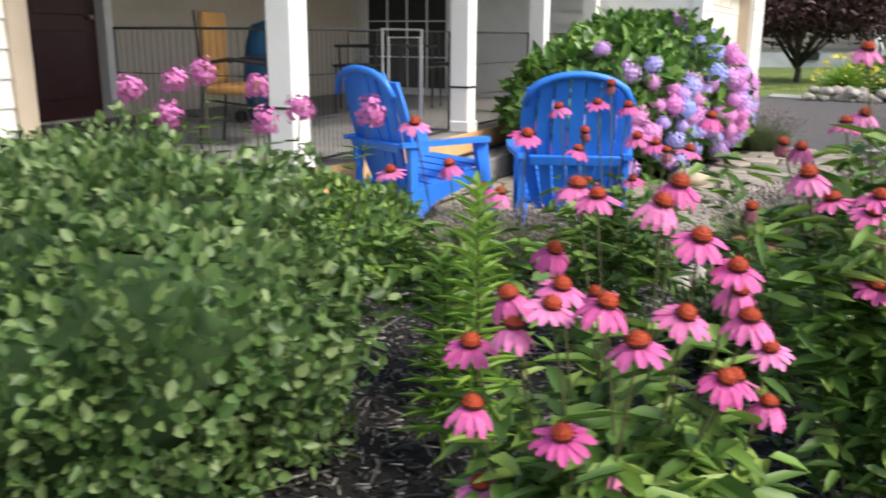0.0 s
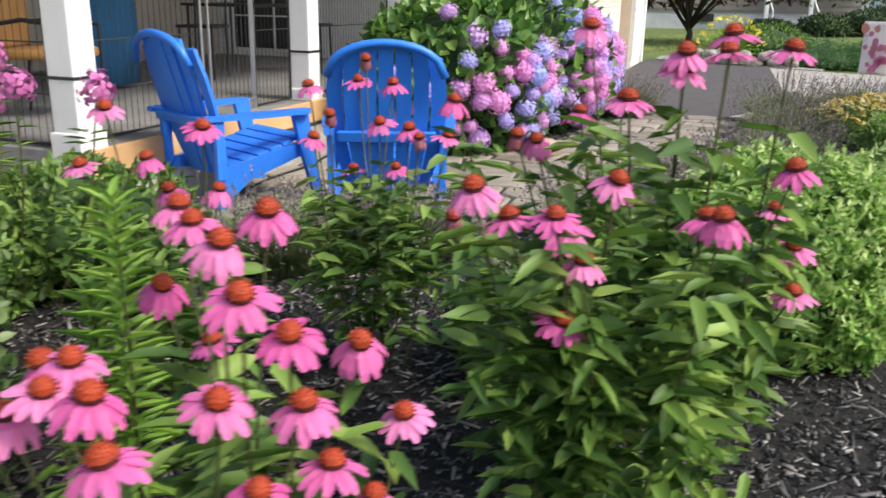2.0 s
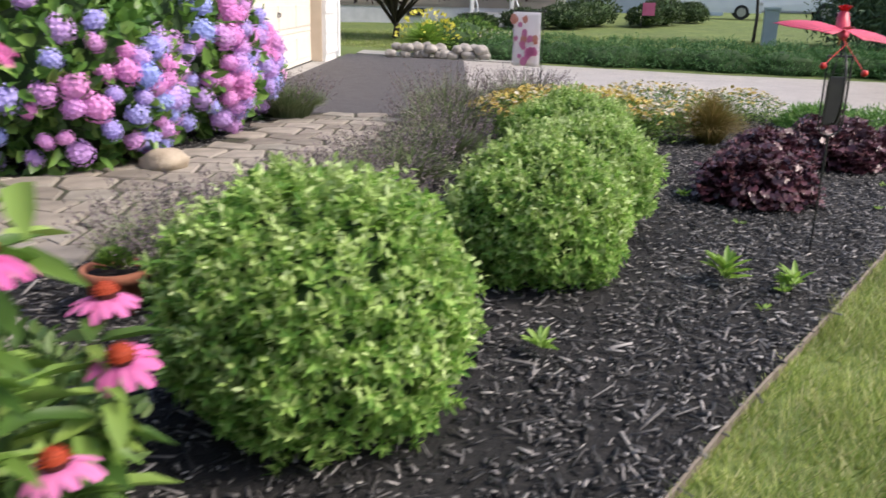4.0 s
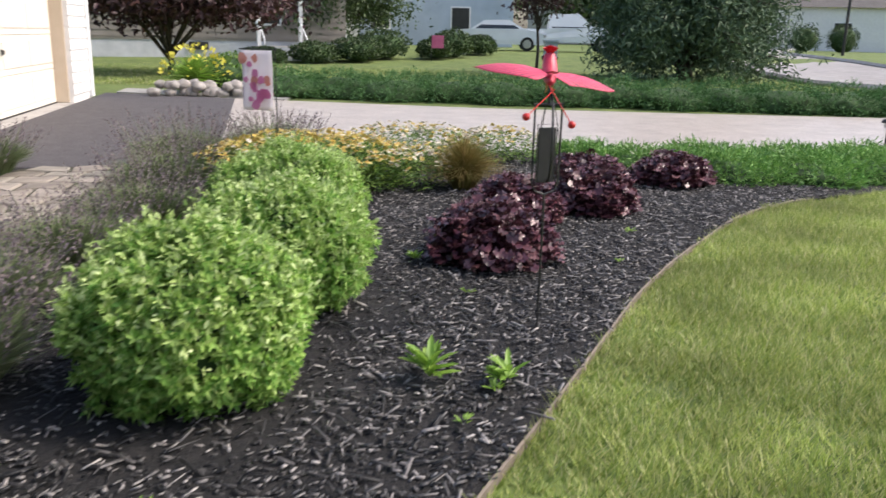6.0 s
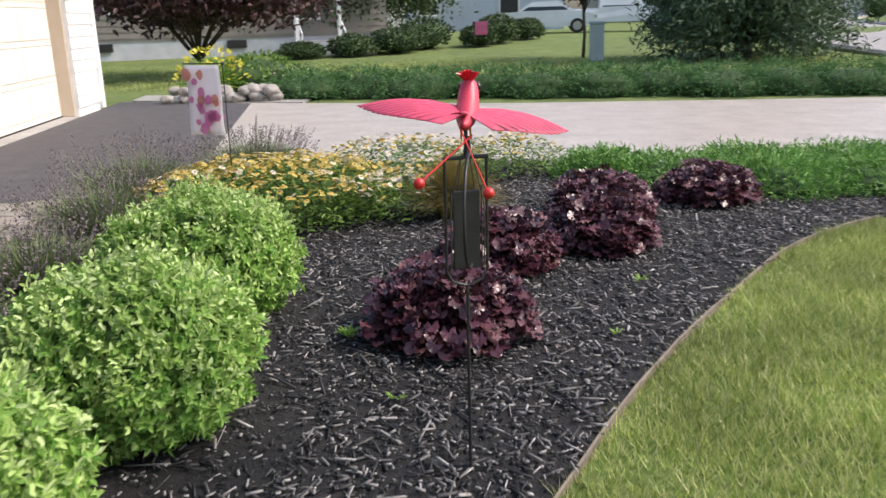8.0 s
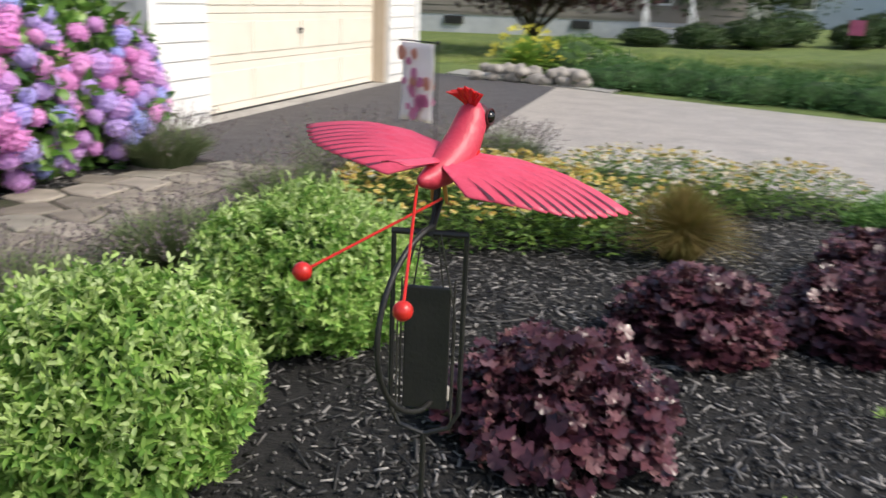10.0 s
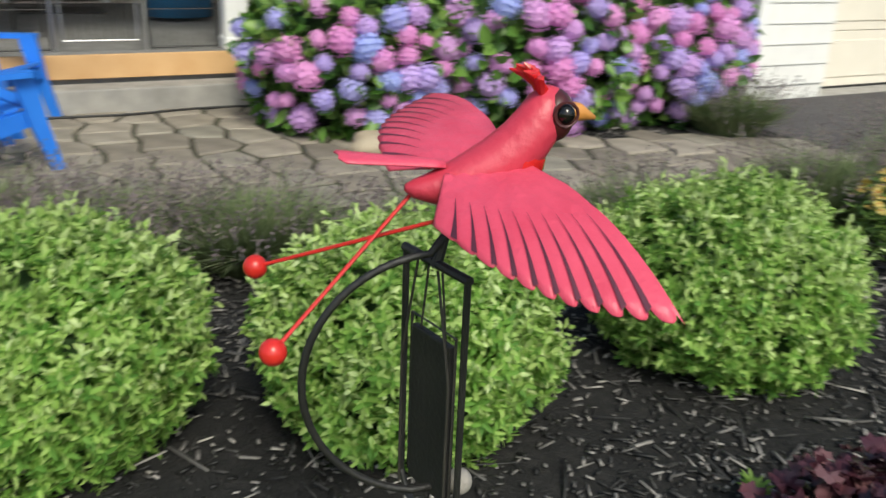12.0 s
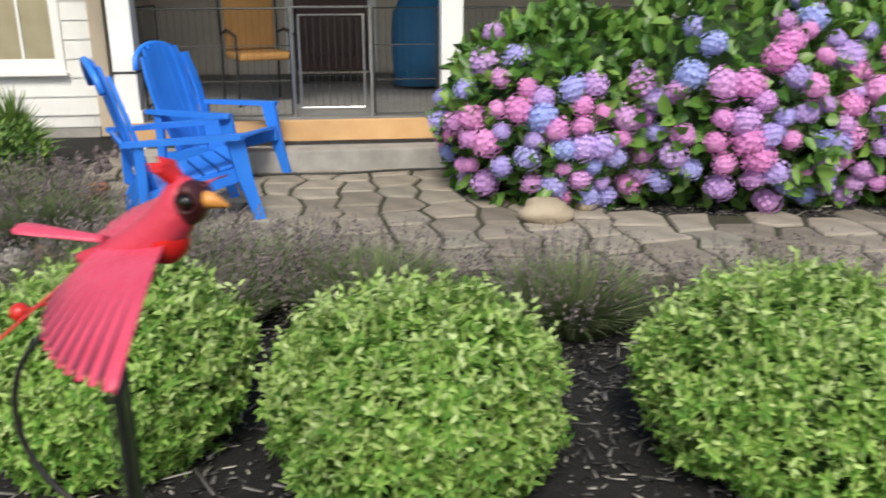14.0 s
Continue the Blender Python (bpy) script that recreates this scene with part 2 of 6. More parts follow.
def big(name, verts, faces, material):
    """A mesh of many quads from numpy arrays."""
    me = bpy.data.meshes.new(name)
    nv, nf, k = len(verts), len(faces), faces.shape[1]
    me.vertices.add(nv)
    me.vertices.foreach_set("co", np.asarray(verts, np.float32).ravel())
    me.loops.add(nf * k)
    me.loops.foreach_set("vertex_index", np.asarray(faces, np.int32).ravel())
    me.polygons.add(nf)
    me.polygons.foreach_set("loop_start", np.arange(0, nf * k, k, dtype=np.int32))
    me.materials.append(material)
    me.update(calc_edges=True)
    me.validate()
    return me


def child(name, me, parent, m=None, label=""):
    ob = new(name, me)
    ob.parent = parent
    if m is not None:
        ob.matrix_basis = m
    return tagged(ob, label)


def thing(name, label, category, m=None, group="", kind="", data=None):
    ob = new(name, data)
    if m is not None:
        ob.matrix_basis = m
    return tagged(ob, label, category, group, kind)


def bmesh_of(name, bm, material, smooth=False):
    me = bpy.data.meshes.new(name)
    bm.to_mesh(me)
    bm.free()
    me.materials.append(material)
    if smooth:
        me.polygons.foreach_set("use_smooth", [True] * len(me.polygons))
    return me


def part(name, bm, material, parent, label="", smooth=False, m=None):
    return child(name, bmesh_of(name, bm, material, smooth), parent, m, label)


def add_box(bm, lo, hi, bevel=0.0):
    r = bmesh.ops.create_cube(bm, size=1.0)
    c = [(a + b) / 2 for a, b in zip(lo, hi)]
    s = [abs(b - a) for a, b in zip(lo, hi)]
    for v in r["verts"]:
        v.co = Vector((v.co.x * s[0] + c[0], v.co.y * s[1] + c[1], v.co.z * s[2] + c[2]))
    if bevel:
        es = list({e for v in r["verts"] for e in v.link_edges})
        bmesh.ops.bevel(bm, geom=es, offset=bevel, segments=2, affect="EDGES", profile=0.6)
    return bm


def box(lo, hi, bevel=0.0):
    return add_box(bmesh.new(), lo, hi, bevel)


def add_tube(bm, pts, radii, n=8, cap=True):
    pts = [Vector(p) for p in pts]
    if not hasattr(radii, "__len__"):
        radii = [radii] * len(pts)
    rings = []
    side = None
    for i, p in enumerate(pts):
        d = (pts[min(i + 1, len(pts) - 1)] - pts[max(i - 1, 0)]).normalized()
        if side is None:
            side = d.orthogonal().normalized()
        side = (side - d * side.dot(d)).normalized()
        up = d.cross(side)
        rings.append([bm.verts.new(p + (side * math.cos(a) + up * math.sin(a)) * radii[i]) for a in (2 * math.pi * k / n for k in range(n))])
    for a, b in zip(rings, rings[1:]):
        for k in range(n):
            bm.faces.new((a[k], a[(k + 1) % n], b[(k + 1) % n], b[k]))
    if cap:
        bm.faces.new(rings[0][::-1])
        bm.faces.new(rings[-1])
    return bm


def tube(pts, radii, n=8):
    return add_tube(bmesh.new(), pts, radii, n)


def add_lathe(bm, prof, n=16, centre=(0, 0, 0)):
    cx, cy, cz = centre
    rings = [[bm.verts.new((cx + r * math.cos(2 * math.pi * k / n), cy + r * math.sin(2 * math.pi * k / n), cz + z)) for k in range(n)] for r, z in prof]
    for a, b in zip(rings, rings[1:]):
        for k in range(n):
            bm.faces.new((a[k], a[(k + 1) % n], b[(k + 1) % n], b[k]))
    bm.faces.new(rings[0][::-1])
    bm.faces.new(rings[-1])
    return bm


def lathe(prof, n=16):
    return add_lathe(bmesh.new(), prof, n)


def add_ball(bm, c, r, seg=14, squash=(1, 1, 1)):
    res = bmesh.ops.create_uvsphere(bm, u_segments=seg, v_segments=max(6, seg * 2 // 3), radius=r)
    for v in res["verts"]:
        v.co = Vector((v.co.x * squash[0], v.co.y * squash[1], v.co.z * squash[2])) + Vector(c)
    return bm


def slab(poly, z0, z1):
    """A prism over a polygon in plan."""
    n = len(poly)
    vs = [(x, y, z0) for x, y in poly] + [(x, y, z1) for x, y in poly]
    fs = [tuple(range(n, 2 * n)), tuple(range(n - 1, -1, -1))] + [(i, (i + 1) % n, n + (i + 1) % n, n + i) for i in range(n)]
    return vs, fs


rng = np.random.default_rng(7)


def unit(v):
    return v / np.maximum(1e-9, np.linalg.norm(v, axis=-1, keepdims=True))


def leaf_mesh(name, pos, along, out, length, width, material, fold=0.25, belly=0.45, droop=0.15):
    """Folded leaves: one at each pos, growing along, facing out."""
    n = len(pos)
    along = unit(along)
    side = unit(np.cross(along, out))
    up = np.cross(side, along)
    L = np.broadcast_to(np.asarray(length, float), (n,))[:, None]
    W = np.broadcast_to(np.asarray(width, float), (n,))[:, None] / 2
    v = np.empty((n, 6, 3))
    v[:, 0] = pos
    v[:, 1] = pos + along * L * (belly - 0.18) + side * W * 0.9 + up * W * fold
    v[:, 2] = pos + along * L * (belly + 0.25) + side * W * 0.75 + up * (W * fold - L * droop * 0.4)
    v[:, 3] = pos + along * L - up * L * droop
    v[:, 4] = pos + along * L * (belly + 0.25) - side * W * 0.75 + up * (W * fold - L * droop * 0.4)
    v[:, 5] = pos + along * L * (belly - 0.18) - side * W * 0.9 + up * W * fold
    base = (np.arange(n) * 6)[:, None]
    f = np.concatenate([base + np.array([0, 1, 2, 3]), base + np.array([0, 3, 4, 5])])
    return big(name, v.reshape(-1, 3), f, material)


def blade_mesh(name, root, tip, width, material, bow=0.15):
    """Thin blades from root to tip, bowed outward."""
    n = len(root)
    d = tip - root
    side = unit(np.cross(d, np.array([0.0, 0.0, 1.0]) + rng.normal(0, 0.3, (n, 3))))
    w = np.broadcast_to(np.asarray(width, float), (n,))[:, None] / 2
    mid = root + d * 0.5
    flat = d.copy()
    flat[:, 2] = 0
    mid = mid - flat * bow + np.array([0, 0, 1.0]) * np.linalg.norm(d, axis=1, keepdims=True) * bow
    v = np.stack([root - side * w, root + side * w, mid + side * w * 0.8, mid - side * w * 0.8, tip + side * w * 0.1, tip - side * w * 0.1], 1)
    base = (np.arange(n) * 6)[:, None]
    f = np.concatenate([base + np.array([0, 1, 2, 3]), base + np.array([3, 2, 4, 5])])
    return big(name, v.reshape(-1, 3), f, material)


def ball_dirs(n, low=-0.35):
    z = rng.uniform(low, 1, n)
    a = rng.uniform(0, 2 * math.pi, n)
    r = np.sqrt(1 - z * z)
    return np.stack([r * np.cos(a), r * np.sin(a), z], 1)


def lumps(dirs, seed, amp=0.12, freq=2.2):
    return np.array([1 + amp * noise.noise(Vector(d) * freq + Vector((seed * 3.1, seed, 0))) for d in dirs])


def stuff(ob):
    ob["kind"] = "stuff"
    return ob


def crown(name, parent, material, centre, radii, n, length, width, seed=1, amp=0.15, low=-0.35, inner=0.7, up=0.5, label="", shoots=0):
    """A crown of leaves in a lumpy shell."""
    d = ball_dirs(n, low)
    rad = lumps(d, seed, amp) * rng.uniform(inner, 1.0, n) ** 0.6
    p = np.array(centre) + d * np.array(radii) * rad[:, None]
    along = unit(d * 0.8 + rng.normal(0, 0.55, (n, 3)) + np.array([0, 0, up]))
    out = unit(d + rng.normal(0, 0.4, (n, 3)) + np.array([0, 0, 0.4]))
    return stuff(child(name, leaf_mesh(name, p, along, out, length * rng.uniform(0.6, 1.2, n), width * rng.uniform(0.7, 1.2, n), material), parent, None, label))


# Added solid filler that blocks see-through; its dark colour paints the inner shade.
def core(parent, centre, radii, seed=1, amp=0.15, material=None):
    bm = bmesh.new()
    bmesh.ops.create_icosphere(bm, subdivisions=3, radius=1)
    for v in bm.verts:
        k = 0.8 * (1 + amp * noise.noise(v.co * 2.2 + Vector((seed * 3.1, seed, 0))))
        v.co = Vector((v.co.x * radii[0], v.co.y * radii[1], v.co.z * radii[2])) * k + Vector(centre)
    return part("inner_growth", bm, material or M["bushdark"], parent, "dark filler core standing for the shade inside", True)

# ---- the ground ----
HOUSE = pose(0, 0, 0, 0, 0, -23.5)  # x out from the front, y along it


def hw(n, u, z=0.0):
    return HOUSE @ Vector((n, u, z))


def sheet(name, poly, z0, z1, material, label, category, frame_m=None):
    vs, fs = slab(poly, z0, z1)
    return thing(name, label, category, frame_m, kind="structure", data=mesh(name, vs, fs, material))




def rise(x, y):
    """The land climbs gently past the far lawn."""
    f = min(1.0, max(0.0, (math.hypot(x - 3, y - 2) - 27) / 16))
    return 0.5 * f * f * (3 - 2 * f)


vs, fs = [(3, 2, -0.012)], []
radii = [8, 16, 22, 27, 29, 31, 33, 35, 37, 39, 41, 43, 60, 120, 300, 900]
for r in radii:
    for k in range(64):
        px, py = 3 + r * math.cos(math.pi * k / 32), 2 + r * math.sin(math.pi * k / 32)
        vs.append((px, py, rise(px, py) - 0.012))
for k in range(64):
    fs.append((0, 1 + k, 1 + (k + 1) % 64))
for i in range(len(radii) - 1):
    for k in range(64):
        a0, b0 = 1 + i * 64 + k, 1 + i * 64 + (k + 1) % 64
        fs.append((a0, a0 + 64, b0 + 64, b0))
tagged(new("ground", mesh("ground", vs, fs, M["lawn_soil"])), "green lawn ground reaching the horizon", "lawn", kind="structure")

EDGE = [(-2.2, 1.35), (-0.8, 1.35), (0.3, 1.5), (1.2, 1.72), (2.0, 2.12), (2.7, 2.56), (3.31, 2.97), (3.95, 3.40), (4.78, 3.90), (5.36, 4.26), (6.15, 4.76), (6.74, 5.08), (7.30, 5.34), (8.22, 5.76), (8.70, 5.88), (9.10, 5.94), (9.46, 5.95)]
BED = EDGE + [(10.8, 5.8), (13.0, 5.0), (15.4, 4.6), (14.6, 6.1), (12.6, 6.75), (11.2, 7.4), (10.2, 7.95), (9.5, 8.55), (8.9, 9.25), (7.3, 10.3), (5.2, 10.0), (4.2, 10.4), (3.2, 10.9), (0.4, 8.1), (-2.1, 5.9), (-4.5, 2.0)]
sheet("mulch_bed", BED, -0.06, 0.015, M["mulch"], "planting bed of dark shredded bark mulch", "flower bed")

# lawn edging strip
ebm = bmesh.new()
pts = [Vector((x, y, 0)) for x, y in EDGE]
fine = []
for a, b in zip(pts, pts[1:]):
    fine += [a.lerp(b, k / 4) for k in range(4)]
fine.append(pts[-1])
for k in range(3):
    fine = [fine[0]] + [(a + b * 2 + c) / 4 for a, b, c in zip(fine, fine[1:], fine[2:])] + [fine[-1]]
rows = []
for i, p in enumerate(fine):
    d = (fine[min(i + 1, len(fine) - 1)] - fine[max(i - 1, 0)]).normalized()
    s = Vector((-d.y, d.x, 0))
    h = 0.024 + 0.006 * noise.noise(p * 3)
    rows.append([ebm.verts.new(p + s * o + Vector((0, 0, z))) for o, z in ((-0.004, -0.04), (-0.004, h), (0.004, h + 0.003), (0.004, -0.04))])
for a, b in zip(rows, rows[1:]):
    for k in range(3):
        ebm.faces.new((a[k], a[k + 1], b[k + 1], b[k]))
tagged(new("lawn_edging", bmesh_of("lawn_edging", ebm, M["edging"])), "thin weathered grey strip edging between lawn and bed", "edging", kind="structure")

DRIVE = [(-1.35, 11.0), (0.6, 11.0), (3.2, 11.9), (4.9, 11.6), (6.2, 11.2), (8.7, 11.05), (10.5, 11.0), (16.0, 10.4), (26.0, 9.0), (26.0, 15.0), (12.8, 16.1), (9.2, 16.7), (5.4, 17.5), (2.1, 18.7), (-1.35, 20.2)]
sheet("driveway", DRIVE, -0.08, 0.009, M["drive"], "wide grey asphalt driveway in front of the garage", "driveway", HOUSE)
# added sheet that paints the shade before the garage onto the driveway
sheet("driveway_apron", [(-1.35, 11.05), (0.5, 11.05), (1.3, 13.0), (1.1, 19.0), (-1.35, 20.1)], -0.05, 0.017, M["asphalt"], "asphalt by the garage door, darkened to stand for its shade", "driveway", HOUSE)
sheet("far_walk", [(-1.2, 20.3), (2.0, 18.8), (2.2, 19.9), (-1.2, 21.4)], -0.05, 0.02, M["concrete"], "pale concrete walk beyond the driveway", "pavement", HOUSE)
ROAD_L = [(20.5, -6), (22.5, 4), (26.0, 13), (26.6, 17), (29.5, 22), (34, 27.5), (40, 33), (52, 42), (90, 66)]
ROAD_R = [(29, -8), (29.5, 2), (31.0, 10), (33, 16), (37, 22), (41.5, 27.0), (47, 32), (60, 41), (98, 64)]
vs = []
for (ax_, ay_), (bx_, by_) in zip(ROAD_L, ROAD_R):
    for k in range(5):
        qx, qy = ax_ + (bx_ - ax_) * k / 4, ay_ + (by_ - ay_) * k / 4
        vs.append((qx, qy, rise(qx, qy) + 0.02))
fs = [(5 * i + k, 5 * i + k + 1, 5 * i + k + 6, 5 * i + k + 5) for i in range(len(ROAD_L) - 1) for k in range(4)]
tagged(new("road", mesh("road", vs, fs, M["road"])), "pale grey asphalt street curving away", "road", kind="structure")
for nm, line in (("kerb", ROAD_L), ("kerb_far", ROAD_R)):
    tagged(new(nm, bmesh_of(nm, tube([(x, y, rise(x, y) + 0.03) for x, y in line], 0.13, 6), M["concrete"])), "low concrete kerb along the street", "kerb", kind="structure")


def inside(poly, x, y):
    c = False
    j = len(poly) - 1
    for i in range(len(poly)):
        (xi, yi), (xj, yj) = poly[i], poly[j]
        if (yi > y) != (yj > y) and x < (xj - xi) * (y - yi) / (yj - yi) + xi:
            c = not c
        j = i
    return c


# ---- the house: white lap siding round a recessed porch ----
LAP = 0.18


def lap_wall(name, label, n0, u0, n1, u1, z0, z1, material, holes=(), face=1.0, thick=0.2):
    """A wall from (n0, u0) to (n1, u1) in the house's frame, with lap boards on its face and holes (s0, s1, z0, z1)."""
    L = math.hypot(n1 - n0, u1 - u0)
    m = HOUSE @ Matrix.Translation((n0, u0, 0)) @ Matrix.Rotation(math.atan2(u1 - u0, n1 - n0), 4, "Z")
    bm = bmesh.new()
    cuts = sorted({0.0, L, *(v for h in holes for v in h[:2])})
    zs = sorted({z0, z1, *(v for h in holes for v in h[2:])})
    y0, y1 = (-thick, 0.0) if face > 0 else (0.0, thick)
    for a, b in zip(cuts, cuts[1:]):
        for c, d in zip(zs, zs[1:]):
            if not any(h[0] <= (a + b) / 2 <= h[1] and h[2] <= (c + d) / 2 <= h[3] for h in holes):
                add_box(bm, (a, y0, c), (b, y1, d))
    wall = tagged(new(name, bmesh_of(name, bm, material)), label, "wall", kind="structure")
    wall.matrix_basis = m
    z = z0 + 0.12
    while z < z1 - 0.02:
        top = min(z + LAP, z1)
        spans = [(0.0, L)]
        for h in holes:
            if h[2] < (z + top) / 2 < h[3]:
                spans = [s for a, b in spans for s in ((a, min(b, h[0])), (max(a, h[1]), b)) if s[1] - s[0] > 0.02]
        for a, b in spans:
            o = 0.004 * face
            vs = [(a, o, z), (b, o, z), (a, 0.020 * face, z), (b, 0.020 * face, z), (a, 0.006 * face, top), (b, 0.006 * face, top)]
            child("siding_board", mesh("siding_board", vs, [(0, 1, 3, 2), (2, 3, 5, 4), (0, 2, 4), (1, 5, 3)], material), wall)
        z += LAP
    return wall


TOP = 2.75
# (the face is on the left of the run where face is -1)
wall_left = lap_wall("wall_left_front", "white lap-sided house wall with a window", -4.3, -7.0, -4.3, 4.45, 0.12, TOP, M["siding"], [(9.15, 11.0, 0.72, 2.05)], face=-1)
lap_wall("wall_porch_return", "white lap-sided return wall beside the porch", -4.3, 4.45, -6.4, 4.45, 0.12, TOP, M["tan_siding"], face=-1)
lap_wall("wall_porch_back", "tan lap-sided back wall of the porch", -6.4, 4.45, -6.4, 11.77, 0.12, TOP, M["tan_siding"], [(1.6, 2.62, 0.42, 2.5)], face=-1)
lap_wall("wall_garage_side", "pale lap-sided side wall of the garage", -6.4, 11.77, -1.4, 11.77, 0.02, 3.1, M["siding"], [(0.22, 1.58, 0.42, 2.5)], face=-1)
lap_wall("wall_garage_front", "white lap-sided garage front around the door", -1.4, 11.77, -1.4, 19.1, 0.02, 3.1, M["siding"], [(0.98, 6.05, 0.0, 2.2)], face=-1, thick=0.32)
lap_wall("wall_garage_far", "white lap-sided far side of the garage", -1.4, 19.1, -8.0, 19.1, 0.02, 3.1, M["siding"], face=-1)
lap_wall("wall_house_back", "plain white back wall closing the house", -8.0, 19.1, -8.0, -7.0, 0.02, 3.1, M["siding"], face=-1)
lap_wall("wall_house_end", "plain white end wall closing the house", -8.0, -7.0, -4.3, -7.0, 0.02, 3.1, M["siding"], face=-1)


def house_box(name, lo, hi, material, label, category, bevel=0.006, kind="structure"):
    ob = tagged(new(name, bmesh_of(name, box(lo, hi, bevel), material)), label, category, kind=kind)
    ob.matrix_basis = HOUSE
    return ob


for n, u, z1, w in ((-4.27, 4.42, TOP, 0.09), (-1.37, 11.80, 3.1, 0.11), (-1.37, 19.07, 3.1, 0.11)):
    house_box("trim_corner", (n - w, u - w if u > 12 or u < 5 else u - 0.055, 0.03), (n + 0.028, u + w * 0.55 if u < 12 else u + 0.05, z1), M["tan_trim"] if u < 5 else M["trim"], "upright corner trim board of the house", "trim")
house_box("foundation_left", (-4.45, -6.99, -0.05), (-4.31, 4.30, 0.125), M["concrete"], "grey concrete foundation strip under the siding", "foundation")
house_box("floor_porch_inner", (-6.39, 4.47, 0.0), (-4.305, 11.76, 0.40), M["deck"], "grey inner porch floor slab", "porch floor")
house_box("floor_porch", (-4.30, 4.93, 0.0), (-2.62, 11.76, 0.40), M["deck"], "grey porch floor slab", "porch floor")
house_box("fascia_porch", (-2.615, 4.95, 0.235), (-2.575, 8.75, 0.405), M["fascia"], "new orange pine board along the porch edge", "board")
house_box("step_porch", (-2.60, 5.12, 0.0), (-2.34, 8.6, 0.20), M["concrete"], "grey concrete step below the porch board", "step", 0.012)
house_box("ceiling_porch", (-6.6, 4.2, 2.62), (-2.3, 12.0, 2.72), M["trim"], "white porch ceiling", "ceiling")
house_box("beam_porch", (-2.82, 4.3, 2.36), (-2.58, 11.7, 2.618), M["trim"], "white porch beam on the posts", "beam")


def roof(name, n0, n1, u0, u1, z0, z1, label):
    nm = (n0 + n1) / 2
    vs = []
    for u in (u0, u1):
        vs += [(n0, u, z0), (nm, u, z1), (n1, u, z0), (n0, u, z0 - 0.15), (n1, u, z0 - 0.15)]
    fs = [(0, 1, 6, 5), (1, 2, 7, 6), (0, 3, 4, 2, 1), (5, 6, 7, 9, 8), (3, 8, 9, 4), (0, 5, 8, 3), (2, 4, 9, 7)]
    ob = tagged(new(name, mesh(name, vs, fs, M["roof"])), label, "roof", kind="structure")
    ob.matrix_basis = HOUSE


roof("roof_house", -8.6, -3.85, -7.4, 4.25, 2.95, 4.6, "dark shingled house roof")
roof("roof_porch", -8.6, -1.9, 4.25, 11.6, 2.95, 4.6, "dark shingled roof over the porch")
roof("roof_garage", -8.6, -0.9, 11.6, 19.6, 3.28, 5.2, "dark shingled garage roof")


def window(name, label, m, w, h, cols, rows_, pane_mat, depth=0.09):
    """Frame, sill, panes and bars in the plane x (across), z (up); y is out."""
    ob = thing(name, label, "window", m, kind="structure")
    f = 0.085
    bm = bmesh.new()
    for lo, hi in (((-f, -0.05, -f), (0, depth - 0.05, h + f)), ((w, -0.05, -f), (w + f, depth - 0.05, h + f)), ((0, -0.05, -f), (w, depth - 0.05, 0)), ((0, -0.05, h), (w, depth - 0.05, h + f))):
        add_box(bm, lo, hi)
    part("window_frame", bm, M["trim"], ob, "white frame")
    part("window_sill", box((-f - 0.02, -0.02, -f - 0.03), (w + f + 0.02, depth, -f - 0.003), 0.004), M["trim"], ob)
    cw, rh = w / cols, h / rows_
    pane = mesh("pane", *slab([(0.008, -0.03), (cw - 0.008, -0.03), (cw - 0.008, -0.022), (0.008, -0.022)], 0.008, rh - 0.008), pane_mat)
    for i in range(cols):
        for j in range(rows_):
            child("pane", pane, ob, Matrix.Translation((i * cw, 0, j * rh)))
    for i in range(1, cols):
        t = 0.035 if (cols == 6 and i == 3) else 0.012
        part("mullion", box((i * cw - t, -0.035, 0), (i * cw + t, -0.006, h)), M["trim"], ob)
    for j in range(1, rows_):
        part("glazing_bar", box((0, -0.033, j * rh - 0.01), (w, -0.008, j * rh + 0.01)), M["trim"], ob)
    part("curtain", box((0, -0.10, 0), (w, -0.09, h)), M["curtain"], ob, "tan curtain behind the panes")
    return ob


# frame of a thing set in a wall: y points out of the wall
def wall_frame(n, u, z, heading):
    return HOUSE @ pose(n, u, z, 0, 0, heading)


window("window_1", "white double window with grid bars and tan curtains", wall_frame(-4.3, 3.98, 0.74, -90), 1.82, 1.29, 6, 2, M["curtain"])
window("window_2", "white french doors with small dark panes", wall_frame(-4.85, 11.77, 0.43, 180), 1.3, 2.02, 4, 4, M["glass"])

door = thing("door_1", "dark maroon front door behind a white storm frame", "door", wall_frame(-6.4, 7.06, 0.41, -90), kind="structure")
part("leaf", box((0.05, -0.12, 0.02), (0.93, -0.07, 2.03), 0.004), M["door"], door)
for z0, z1 in ((0.2, 0.85), (1.0, 1.85)):
    part("panel", box((0.2, -0.072, z0), (0.78, -0.058, z1), 0.01), M["door"], door)
for lo, hi in (((-0.06, -0.16, 0), (0.04, 0.05, 2.1)), ((0.94, -0.16, 0), (1.04, 0.05, 2.1)), ((0.041, -0.16, 2.035), (0.939, 0.05, 2.1))):
    part("jamb", box(lo, hi, 0.004), M["trim"], door, "white jamb")
kb = bmesh.new()
add_ball(kb, (0.14, -0.03, 0.98), 0.03, 10)
add_tube(kb, [(0.14, -0.07, 0.98), (0.14, -0.03, 0.98)], 0.012, 8)
part("knob", kb, M["rim"], door, "bright metal knob", True)

# garage door: four rows of raised panels, recessed in the wall
gd = thing("garage_door", "cream sectional garage door with long raised panels", "garage door", wall_frame(-1.4, 17.81, 0.0, -90), kind="structure")
